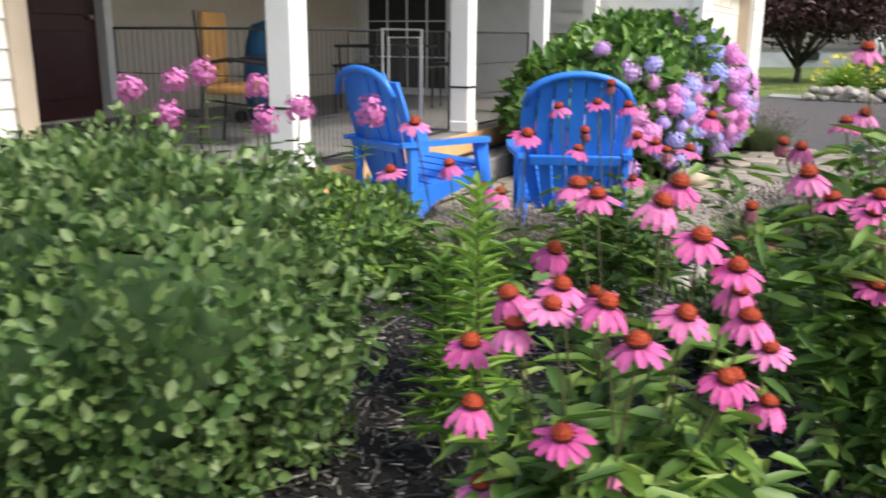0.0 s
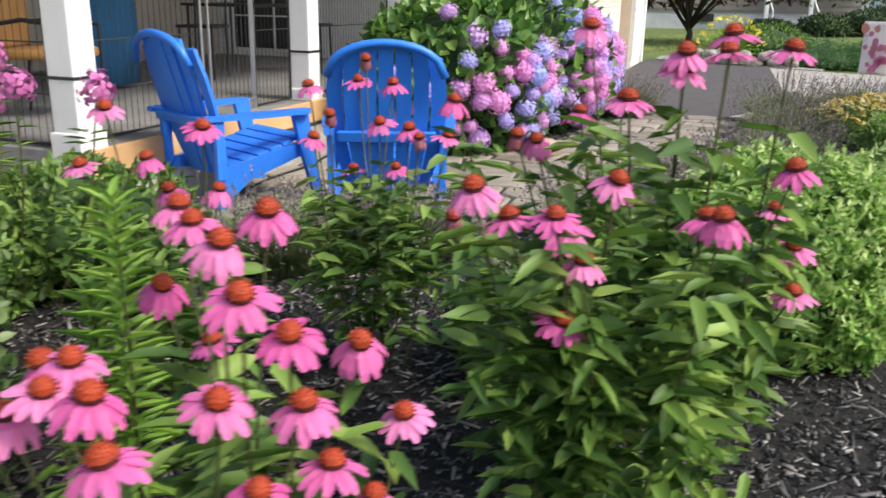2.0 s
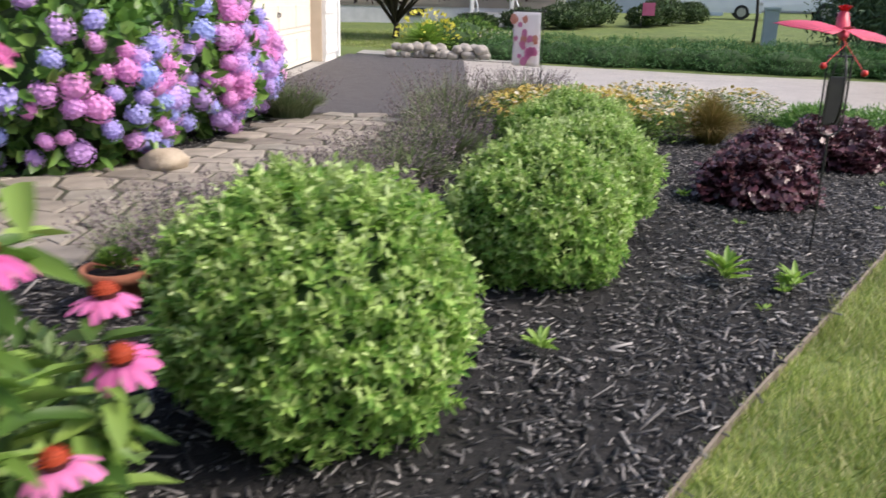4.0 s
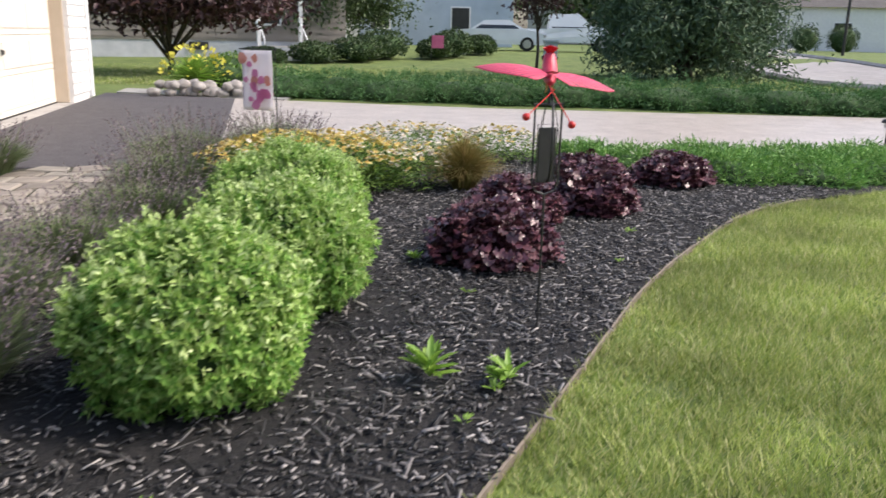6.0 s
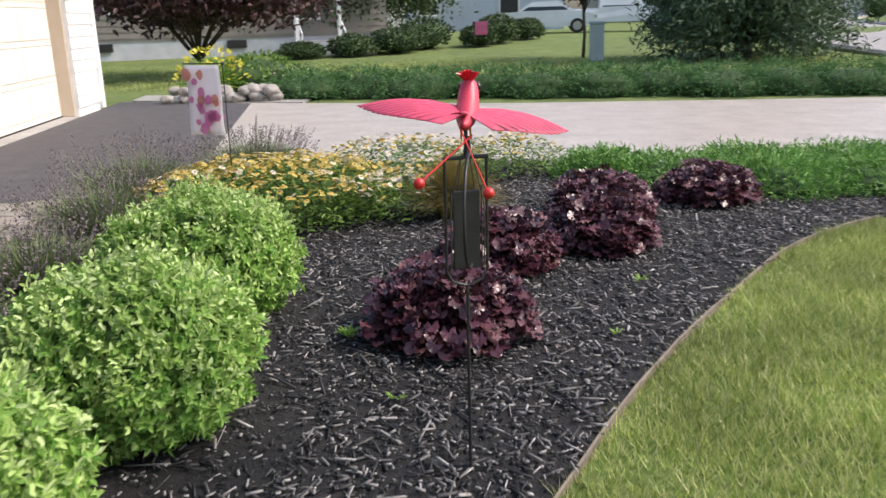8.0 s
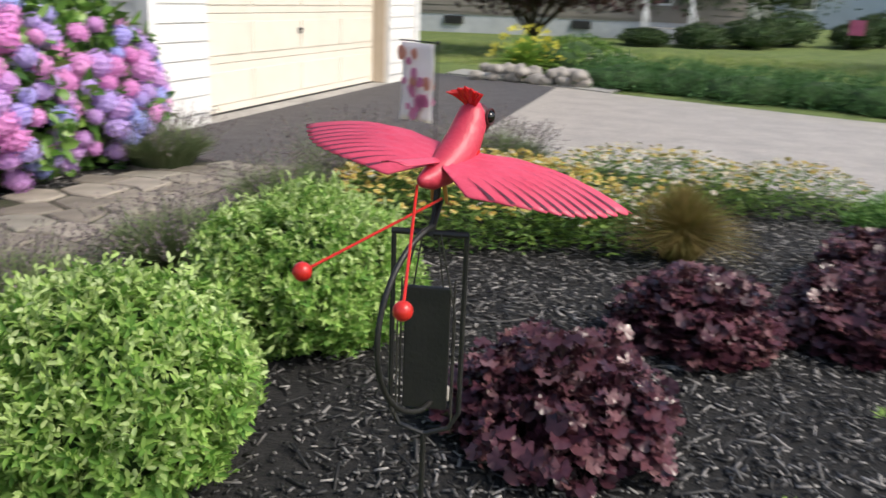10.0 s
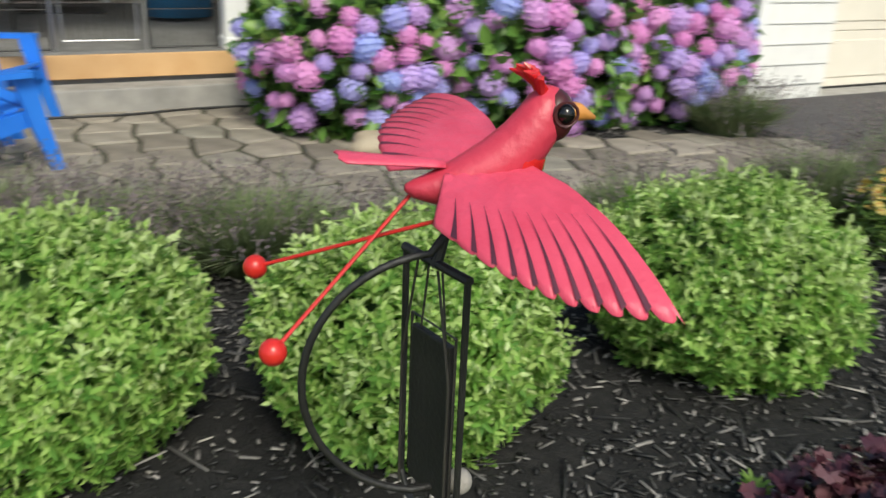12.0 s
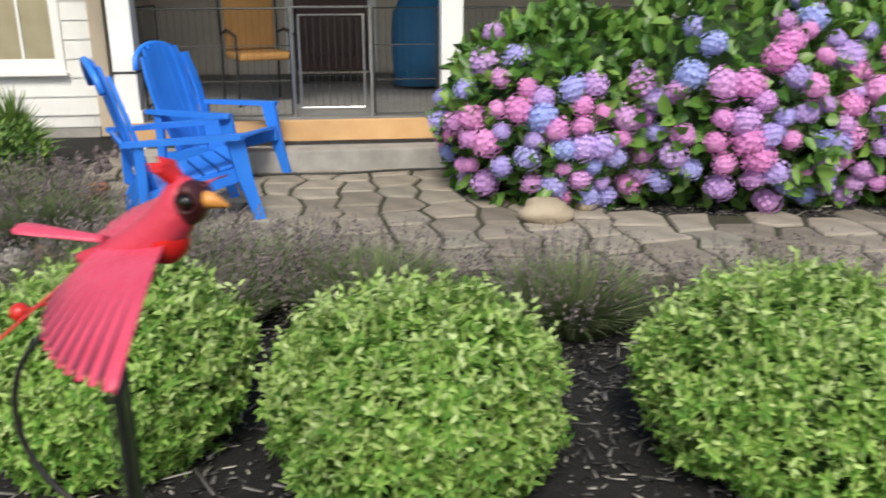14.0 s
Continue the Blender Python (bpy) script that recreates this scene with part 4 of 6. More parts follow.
# ---- other perennials ----
def spire(x, y, h, n, label, material, leaf_len):
    t = thing("leafy_spire", label, "plant", pose(x, y, 0.015))
    part("stem", tube([(0, 0, 0), (0.01, 0, h * 0.6), (0, 0.01, h)], [0.006, 0.005, 0.003], 6), M["stem"], t)
    f = np.linspace(0.15, 1, n)
    a = np.arange(n) * 2.4
    p = np.stack([np.zeros(n), np.zeros(n), f * h], 1)
    al = np.stack([np.cos(a), np.sin(a), 0.15 + f * 0.9], 1)
    child("leaves", leaf_mesh("leaves", p, al, np.array([[0, 0, 1.0]]) + np.zeros((n, 3)), leaf_len * (1.25 - 0.7 * f), 0.022, material, 0.2, 0.4, 0.3), t)


spire(0.69, 2.66, 0.84, 110, "upright bright green leafy stem not yet in flower", M["lime"], 0.14)
spire(0.60, 2.72, 0.62, 80, "shorter bright green leafy stem in mulch", M["lime"], 0.13)


def shrub(name, label, cat, x, y, radii, cz, n, length, width, material, seed, amp=0.3, low=-0.9, corek=True):
    b = thing(name, label, cat, pose(x, y, rise(x, y)))
    if corek:
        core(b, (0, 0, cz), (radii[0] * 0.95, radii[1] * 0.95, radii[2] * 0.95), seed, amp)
    crown("leaves", b, material, (0, 0, cz), radii, n, length, width, seed, amp, low, 0.7, 0.4)
    part("stem", tube([(0, 0, 0), (0.01, 0, cz)], [0.025, 0.015], 6), M["bark"], b)
    return b


shrub("leafy_shrub", "large loose green shrub with oval leaves", "bush", -0.28, 2.60, (0.68, 0.62, 0.54), 0.42, 11500, 0.042, 0.028, M["shrub"], 11, 0.55)
shrub("leafy_shrub", "loose green shrub with paler tips behind the larger one", "bush", -0.75, 3.35, (0.72, 0.62, 0.46), 0.42, 8000, 0.042, 0.026, M["shrub"], 12, 0.5)
shrub("low_perennial", "low green perennial by the porch post", "plant", -0.1, 4.55, (0.55, 0.45, 0.30), 0.24, 3000, 0.06, 0.03, M["green"], 13, 0.3)
shrub("low_perennial", "low green perennial beside the mulch gap", "plant", -0.45, 4.05, (0.34, 0.34, 0.28), 0.22, 1800, 0.06, 0.028, M["green"], 14, 0.3)
shrub("low_perennial", "sprawling green perennial beside the pots", "plant", 1.85, 3.55, (0.36, 0.40, 0.24), 0.2, 1800, 0.05, 0.026, M["shrub"], 15, 0.3)
shrub("leafy_shrub", "green shrub at the edge of the bed", "bush", -1.6, 2.6, (0.7, 0.7, 0.5), 0.42, 4000, 0.055, 0.034, M["shrub"], 16, 0.35)


def panicle(parent, p, r, n, material, name="bloom"):
    d = ball_dirs(n, -0.7)
    pos = np.array(p) + d * np.array([r, r, r * 1.25]) * rng.uniform(0.5, 1.1, n)[:, None]
    t1 = unit(np.cross(d, rng.normal(0, 1, (n, 3))))
    return child(name, leaf_mesh(name, pos - t1 * 0.012, t1, d, 0.026, 0.022, material, 0.1, 0.5, 0.05), parent)


ph = thing("phlox", "tall phlox with magenta flower heads near the porch", "flower", pose(-0.35, 4.25, 0.015))
for x, y, z in ((-0.65, 4.23, 1.03), (-0.68, 4.21, 0.88), (-0.57, 4.37, 1.06), (-0.37, 4.55, 0.99), (-0.05, 4.0, 0.93), (0.26, 3.9, 0.93), (-0.8, 4.1, 1.0), (-0.25, 4.2, 0.86)):
    q = (x + 0.35, y - 4.25, z - 0.015)
    part("stem", tube([(q[0] * 0.5, q[1] * 0.5, 0), (q[0] * 0.9, q[1] * 0.9, z * 0.6), q], [0.005, 0.004, 0.003], 5), M["stem"], ph)
    panicle(ph, q, 0.062, 110, M["phlox"])
    k = 26
    f = rng.uniform(0.2, 0.9, k)
    pos = np.stack([q[0] * (0.5 + 0.5 * f), q[1] * (0.5 + 0.5 * f), q[2] * f], 1)
    a = rng.uniform(0, 6.28, k)
    child("leaves", leaf_mesh("leaves", pos, np.stack([np.cos(a), np.sin(a), 0.3 + 0 * a], 1), np.tile([0, 0, 1.0], (k, 1)), 0.09, 0.022, M["green"], 0.2, 0.4, 0.2), ph)


# ---- hydrangea by the porch ----
hy = thing("hydrangea", "large hydrangea bush full of pink, lilac and blue blooms", "bush", HOUSE @ pose(0, 0, 0.0))
LOBES = [((-1.62, 8.25, 0.55), (0.82, 0.80, 0.70)), ((-1.50, 9.35, 0.62), (0.95, 0.95, 0.80)), ((-1.45, 10.45, 0.55), (0.85, 0.95, 0.72))]
for i, (c, rad) in enumerate(LOBES):
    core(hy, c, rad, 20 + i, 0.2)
    crown("leaves", hy, M["hydleaf"], c, (rad[0] * 1.02, rad[1] * 1.02, rad[2] * 1.05), 2600, 0.13, 0.085, 20 + i, 0.2, -0.85, 0.8, 0.1)
bl = bmesh.new()
br = random.Random(5)
for i in range(64):
    z = 1 - 1.75 * (i + 0.5) / 64
    ph_ = i * 2.39996
    d = Vector((math.sqrt(max(0, 1 - z * z)) * math.cos(ph_), math.sqrt(max(0, 1 - z * z)) * math.sin(ph_), z))
    c = d * 0.078 * br.uniform(0.86, 1.12)
    d = (d + Vector((br.uniform(-.25, .25), br.uniform(-.25, .25), br.uniform(-.25, .25)))).normalized()
    s = d.orthogonal().normalized()
    t2 = d.cross(s)
    ctr = bl.verts.new(c + d * 0.0)
    ring = []
    for k in range(8):
        a = math.pi * k / 4
        rr = 0.0195 if k % 2 else 0.010
        ring.append(bl.verts.new(c + (s * math.cos(a) + t2 * math.sin(a)) * rr + d * (0.006 if k % 2 else 0.001)))
    for k in range(0, 8, 2):
        bl.faces.new((ctr, ring[k], ring[k + 1], ring[(k + 2) % 8]))
add_ball(bl, (0, 0, 0), 0.066, 10)
BLOOM = bmesh_of("bloom", bl, M["bloom"])
hr = random.Random(17)
placed = []
tries = 0
while len(placed) < 185 and tries < 9000:
    tries += 1
    c, rad = LOBES[hr.randrange(3)]
    d = Vector((hr.gauss(0.75, 0.75), hr.gauss(0, 0.8), hr.gauss(0.0, 0.55))).normalized()
    if d.x < -0.35 or d.z > 0.93:
        continue
    p = Vector(c) + Vector((d.x * rad[0], d.y * rad[1], d.z * rad[2])) * 1.05
    if p.z < 0.10 or (p.z > 0.95 and hr.random() < 0.8) or (p.y < 8.6 and p.z > 0.7 and hr.random() < 0.6):
        continue
    if any(((p.x - c2[0]) / r2[0]) ** 2 + ((p.y - c2[1]) / r2[1]) ** 2 + ((p.z - c2[2]) / r2[2]) ** 2 < 0.98 for c2, r2 in LOBES):
        continue
    if any((p - q).length < 0.115 for q in placed):
        continue
    placed.append(p)
    s = hr.uniform(0.68, 1.34)
    child("bloom", BLOOM, hy, pose(*p, hr.uniform(-40, 40), hr.uniform(-10, 60), hr.uniform(0, 360)) @ Matrix.Diagonal((s, s, s * 0.9, 1)))


# ---- lavender, bronze grass, yellow and white flowers ----
def lavender(x, y, r, h, n, seed, label, spikes=1.0):
    t = thing("lavender", label, "plant", pose(x, y, 0.015), group="lavender plants")
    a = rng.uniform(0, 2 * math.pi, n)
    q = np.sqrt(rng.uniform(0, 1, n))
    root = np.stack([np.cos(a) * q * r * 0.5, np.sin(a) * q * r * 0.5, np.zeros(n)], 1)
    hh = h * rng.uniform(0.55, 0.85, n) * (1 - 0.35 * q)
    tip = np.stack([np.cos(a) * q * r * 1.05, np.sin(a) * q * r * 1.05, hh], 1) + rng.normal(0, 0.02, (n, 3))
    stuff(child("foliage", blade_mesh("foliage", root, tip, 0.008, M["lav"], 0.12), t))
    m = int(n * 0.09 * spikes)
    top = tip[:m] + unit(tip[:m] - root[:m] + np.array([0, 0, 0.15])) * (h * rng.uniform(0.2, 0.5, m))[:, None]
    stuff(child("stalk_growth", blade_mesh("stalk_growth", tip[:m] * 0.9, top, 0.003, M["lav"], 0.02), t))
    k = 7
    f = np.linspace(-0.09, 0.0, k)
    ax = unit(top - tip[:m])
    pos = (top[:, None] + ax[:, None] * f[None, :, None]).reshape(-1, 3)
    al = unit(np.repeat(ax, k, 0) * 0.7 + rng.normal(0, 0.6, (m * k, 3)))
    stuff(child("spike_growth", leaf_mesh("spike_growth", pos, al, rng.normal(0, 1, (m * k, 3)), 0.018, 0.010, M["lavfl"]), t))


LV = "grey-green lavender with faded purple spikes beside the path"
for i, (x, y, r, h) in enumerate(((2.48, 5.25, 0.42, 0.36), (2.92, 5.62, 0.38, 0.34), (3.35, 6.00, 0.44, 0.36), (3.90, 6.72, 0.42, 0.34), (4.45, 7.45, 0.42, 0.36), (4.95, 8.45, 0.46, 0.42), (5.35, 9.30, 0.52, 0.50), (3.80, 10.0, 0.42, 0.42), (6.4, 9.85, 0.5, 0.46), (0.75, 4.75, 0.40, 0.36), (1.35, 4.88, 0.38, 0.34), (2.62, 4.90, 0.36, 0.38), (3.2, 5.25, 0.36, 0.38))):
    lavender(x, y, r, h, 3200, i, LV)


def tuft(name, label, x, y, r, h, n, material, width=0.004):
    t = thing(name, label, "grass", pose(x, y, 0.015))
    a = rng.uniform(0, 2 * math.pi, n)
    q = rng.uniform(0, 1, n) ** 0.7
    root = np.stack([np.cos(a) * q * 0.08, np.sin(a) * q * 0.08, np.zeros(n)], 1)
    tip = np.stack([np.cos(a) * q * r, np.sin(a) * q * r, h * (1.0 - 0.72 * q ** 2) * rng.uniform(0.75, 1.1, n)], 1) + rng.normal(0, 0.02, (n, 3))
    stuff(child("blade_growth", blade_mesh("blade_growth", root, tip, width, material, 0.22), t))
    return t


tuft("ornamental_grass", "bronze ornamental grass tuft in the mulch", 7.12, 7.62, 0.46, 0.44, 2600, M["sedge"])


def daisies(label, poly_c, radii, h, n, share_white, seed):
    t = thing("daisy_patch", label, "flowers", pose(poly_c[0], poly_c[1], 0.015))
    k = n * 7
    a = rng.uniform(0, 6.283, k)
    q = np.sqrt(rng.uniform(0, 1, k))
    x, y = np.cos(a) * q * radii[0], np.sin(a) * q * radii[1]
    top = h * (1.0 - 0.4 * q ** 3)
    p = np.stack([x, y, top * rng.uniform(0.1, 0.92, k)], 1)
    aa = rng.uniform(0, 6.283, k)
    child("leaves", leaf_mesh("leaves", p, np.stack([np.cos(aa), np.sin(aa), rng.uniform(0, 1, k)], 1), np.tile([0, 0, 1.0], (k, 1)) + rng.normal(0, .3, (k, 3)), 0.05, 0.016, M["green"]), t)
    for nm, mt, cnt in (("yellow_bloom_growth", M["yellow"], int(n * (1 - share_white))), ("white_bloom_growth", M["white"], int(n * share_white))):
        if cnt < 5:
            continue
        a = rng.uniform(0, 6.283, cnt)
        q = np.sqrt(rng.uniform(0, 1, cnt))
        c = np.stack([np.cos(a) * q * radii[0], np.sin(a) * q * radii[1], h * (1.0 - 0.4 * q ** 3) * rng.uniform(0.88, 1.08, cnt)], 1)
        nrm = unit(rng.normal(0, 0.35, (cnt, 3)) + np.array([0, 0, 1.0]))
        s = unit(np.cross(nrm, np.array([1.0, 0.2, 0])))
        t2 = np.cross(nrm, s)
        m = 8
        ang = np.arange(m) * 2 * math.pi / m
        al = (s[:, None] * np.cos(ang)[None, :, None] + t2[:, None] * np.sin(ang)[None, :, None]).reshape(-1, 3)
        stuff(child(nm, leaf_mesh(nm, np.repeat(c, m, 0), al, np.repeat(nrm, m, 0), 0.024, 0.013, mt, 0.05, 0.55, 0.1), t))
        eye = leaf_mesh("flower_eyes", c + nrm * 0.004 - s * 0.006, s, nrm, 0.012, 0.014, M["cone"], 0.0, 0.5, 0.0)
        stuff(child("flower_eye", eye, t))


daisies("dense patch of small yellow daisy flowers", (6.05, 8.35), (0.95, 0.75), 0.42, 1150, 0.12, 1)
daisies("patch of small white and yellow daisies", (7.3, 8.85), (0.85, 0.55), 0.40, 420, 0.6, 2)
daisies("small white daisies at the front of the patch", (6.75, 7.85), (0.45, 0.30), 0.34, 150, 0.75, 3)
daisies("patch of pale daisies near the driveway", (8.3, 8.75), (0.6, 0.4), 0.34, 220, 0.55, 4)


# ---- purple heucheras ----
def heuchera(x, y, r, h, n, seed):
    t = thing("purple_heuchera", "dark purple lobed-leaf plant in bark mulch", "plant", pose(x, y, 0.015), group="purple plants")
    d = ball_dirs(n, 0.0)
    rad = lumps(d, seed, 0.2) * rng.uniform(0.55, 1.0, n)
    p = d * np.array([r, r, h]) * rad[:, None]
    p[:, 2] += 0.03
    al = unit(d * np.array([1, 1, 0.2]) + rng.normal(0, 0.35, (n, 3)))
    out = unit(np.array([0, 0, 1.0]) + d * 0.5 + rng.normal(0, 0.3, (n, 3)))
    s = unit(np.cross(al, out))
    up = np.cross(s, al)
    k = 12
    ang = np.linspace(-2.7, 2.7, k)
    rr = np.where(np.arange(k) % 2 == 0, 0.90, 1.06)
    size = 0.031 * rng.uniform(0.6, 1.2, n)
    v = np.empty((n, k + 1, 3))
    v[:, 0] = p
    for i in range(k):
        v[:, i + 1] = p + (al * math.cos(ang[i]) + s * math.sin(ang[i])) * (size * rr[i])[:, None] + up * (size * (0.30 if i % 2 else -0.12) + rng.normal(0, 0.004, n))[:, None] - np.array([0, 0, 1.0]) * (size * 0.25 * max(0, math.cos(ang[i])))[:, None]
    base = (np.arange(n) * (k + 1))[:, None]
    f = np.concatenate([base + np.array([0, i, i + 1]) for i in range(1, k)])
    child("leaves", big("leaves", v.reshape(-1, 3), f, M["heuch"]), t)
    m = n // 3
    stuff(child("leaf_stalk", blade_mesh("leaf_stalk", p[:m] * np.array([0.1, 0.1, 0]), p[:m], 0.004, M["heuch"], 0.1), t))


for i, (x, y, r, h) in enumerate(((5.98, 5.72, 0.40, 0.33), (6.74, 6.46, 0.36, 0.31), (7.48, 6.46, 0.36, 0.31), (8.02, 7.08, 0.38, 0.30), (8.95, 7.00, 0.40, 0.26))):
    heuchera(x, y, r, h, 1500, i)


def seedling(x, y, h, k, label):
    t = thing("seedling", label, "plant", pose(x, y, 0.015), group="seedlings")
    a = rng.uniform(0, 6.283, k)
    p = np.stack([0.01 * np.cos(a), 0.01 * np.sin(a), rng.uniform(0.02, h * 0.6, k)], 1)
    child("leaves", leaf_mesh("leaves", p, np.stack([np.cos(a), np.sin(a), rng.uniform(0.4, 1.6, k)], 1), np.tile([0, 0, 1.0], (k, 1)), h * 0.75, h * 0.22, M["lime"], 0.2, 0.45, 0.2), t)


for x, y, h, k in ((4.72, 4.42, 0.15, 26), (4.95, 4.24, 0.12, 22), (4.86, 4.20, 0.06, 10), (7.15, 5.75, 0.05, 12), (6.55, 5.25, 0.04, 10), (3.55, 3.95, 0.10, 14), (5.45, 5.2, 0.05, 10)):
    seedling(x, y, h, k, "small lime green seedling in the mulch")


# ---- junipers along the driveway ----
def juniper(name, label, x, y, r, h, n, seed, material, length=0.10, grp=""):
    t = thing(name, label, "hedge", pose(x, y, 0.0), group=grp)
    core(t, (0, 0, h * 0.2), (r * 0.95, r * 0.95, h * 0.62), seed, 0.3)
    d = ball_dirs(n, 0.0)
    p = d * np.array([r, r, h]) * (lumps(d, seed, 0.3) * rng.uniform(0.75, 1.0, n))[:, None]
    al = unit(d * np.array([1, 1, 0.2]) + rng.normal(0, 0.4, (n, 3)) + np.array([0, 0, 0.35]))
    k = 4
    pos = (p[:, None] + al[:, None] * (np.linspace(-0.2, 0.6, k) * length)[None, :, None]).reshape(-1, 3)
    al2 = unit(np.repeat(al, k, 0) + rng.normal(0, 0.45, (n * k, 3)))
    child("sprays", leaf_mesh("sprays", pos, al2, rng.normal(0, 1, (n * k, 3)) + np.array([0, 0, 1.0]), length * 0.55, length * 0.12, material), t)


JN = "low spreading bright green juniper beside the lawn"
jr = random.Random(8)
for i, (x, y) in enumerate(((8.98, 8.2), (9.35, 7.6), (9.8, 7.0), (10.4, 6.6), (11.1, 6.35), (11.8, 6.1), (12.5, 5.85), (13.3, 5.6), (14.1, 5.4), (14.9, 5.1), (10.1, 7.5), (10.8, 7.1), (11.6, 6.75), (12.4, 6.4))):
    juniper("juniper", JN, x, y, 0.58 if i else 0.42, 0.22, 1100, 40 + i, M["juniper"], grp="junipers by the lawn")
HG = "dark green juniper hedge along the far side of the driveway"
for i in range(17):
    f = i / 16
    q = Vector((9.7, 17.2, 0)).lerp(Vector((22.6, 6.6, 0)), f) + Vector((0.62, 0.78, 0)) * (0.35 + 0.3 * jr.random())
    juniper("juniper_hedge", HG, q.x, q.y, 0.95, 0.52, 1000, 60 + i, M["hedgej"], 0.12, "juniper hedge")


# ---- red bird spinner on its stand ----
sp = thing("wind_spinner", "red metal bird balancing toy on a black garden stake", "garden ornament", pose(5.42, 4.635, 0.0, 0, 0, -37.7))
FY = 0.03
FRAME_TURN = Matrix.Translation((0, FY, 0)) @ Matrix.Rotation(radians(24), 4, "Z") @ Matrix.Translation((0, -FY, 0))
part("stake", tube([(0, FY, -0.05), (0, FY, 0.625)], 0.005, 8), M["black"], sp)
part("foot_bar", tube([(-0.07, FY, -0.03), (-0.07, FY, 0.03), (0.07, FY, 0.03), (0.07, FY, -0.03)], 0.004, 6), M["black"], sp)
part("hoop", tube([(-0.062, FY, 1.0), (-0.062, FY, 0.67), (-0.045, FY, 0.638), (0, FY, 0.622), (0.045, FY, 0.638), (0.062, FY, 0.67), (0.062, FY, 1.0)], 0.0045, 8), M["black"], sp, m=FRAME_TURN)
part("top_bar", tube([(-0.066, FY, 1.0), (0.066, FY, 1.0)], 0.006, 8), M["black"], sp, m=FRAME_TURN)
part("pivot", tube([(0, FY, 0.995), (0, FY + 0.01, 1.03), (0, 0.05, 1.085)], [0.008, 0.005, 0.006], 8), M["black"], sp)
part("chime_plate", box((-0.040, FY - 0.005, 0.675), (0.040, FY + 0.005, 0.905), 0.003), M["black"], sp, "flat black plate", m=FRAME_TURN)
for x in (-0.026, 0.026):
    part("hanger", tube([(x, FY, 0.902), (x * 0.5, FY, 0.998)], 0.0016, 5), M["wire"], sp, m=FRAME_TURN)
part("plate_bracket", tube([(-0.046, FY, 0.68), (-0.046, FY, 0.918), (0.046, FY, 0.918), (0.046, FY, 0.68)], 0.002, 5), M["wire"], sp, m=FRAME_TURN)
for x, y0 in ((-0.05, -0.012), (0.05, -0.012)):
    part("side_wire", tube([(x, FY + y0, 0.66), (x, FY + y0, 0.86), (x * 0.4, FY + y0, 1.0)], 0.0018, 5), M["wire"], sp, m=FRAME_TURN)
arc = []
for k in range(25):
    a = radians(95 + 165 * k / 24)
    arc.append((0.012, 0.035 + 0.168 * math.cos(a), 0.850 + 0.168 * math.sin(a)))
part("rocker_arc", tube([(0.006, 0.05, 1.055)] + arc + [(0.012, 0.06, 0.690)], 0.005, 8), M["black"], sp, "curved black rod", True)
bm = bmesh.new()
add_ball(bm, (0.012, 0.07, 0.690), 0.018, 14)
part("counterweight", bm, M["stone"], sp, "round grey stone weight", True)
body = part("body", tube([(0, -0.010, 1.096), (0, 0.0, 1.094), (0, 0.025, 1.094), (0, 0.06, 1.103), (0, 0.10, 1.122), (0, 0.128, 1.146), (0, 0.146, 1.172), (0, 0.154, 1.195), (0, 0.157, 1.211)], [0.004, 0.011, 0.020, 0.028, 0.033, 0.032, 0.029, 0.023, 0.008], 18), M["red"], sp, "red enamelled body", True)
bm = bmesh.new()
add_ball(bm, (0, 0.122, 1.128), 0.0335, 16, (0.95, 1.0, 1.08))
part("breast", bm, M["breast"], sp, "glossy scarlet breast", True)
bm = bmesh.new()
add_ball(bm, (0, 0.162, 1.178), 0.0295, 16, (1.0, 0.80, 1.05))
part("face_mask", bm, M["mask"], sp, "dark face", True)
for s in (-1, 1):
    bm = bmesh.new()
    add_ball(bm, (s * 0.024, 0.167, 1.184), 0.0115, 14)
    part("eye", bm, M["eye"], sp, "glossy black eye", True)
    part("eye_ring", tube([(s * 0.0275, 0.167 + 0.014 * math.cos(t), 1.184 + 0.014 * math.sin(t)) for t in [2 * math.pi * k / 12 for k in range(13)]], 0.002, 5), M["mask"], sp)
part("beak", tube([(0, 0.176, 1.182), (0, 0.192, 1.181), (0, 0.214, 1.174)], [0.013, 0.011, 0.002], 10), M["beak"], sp, "orange beak", True)


def sheet_part(name, pts, uv, material, parent, label=""):
    """A thin metal sheet from a grid of points."""
    r, c = uv
    fs = [(i * c + j, i * c + j + 1, (i + 1) * c + j + 1, (i + 1) * c + j) for i in range(r - 1) for j in range(c - 1)]
    me = mesh(name, pts, fs, material, True)
    ob = child(name, me, parent, None, label)
    so = ob.modifiers.new("solid", "SOLIDIFY")
    so.thickness = 0.0016
    return ob


def bezier(p, q, r, t):
    return p * (1 - t) ** 2 + q * 2 * t * (1 - t) + r * t * t


FEATHERS = 11


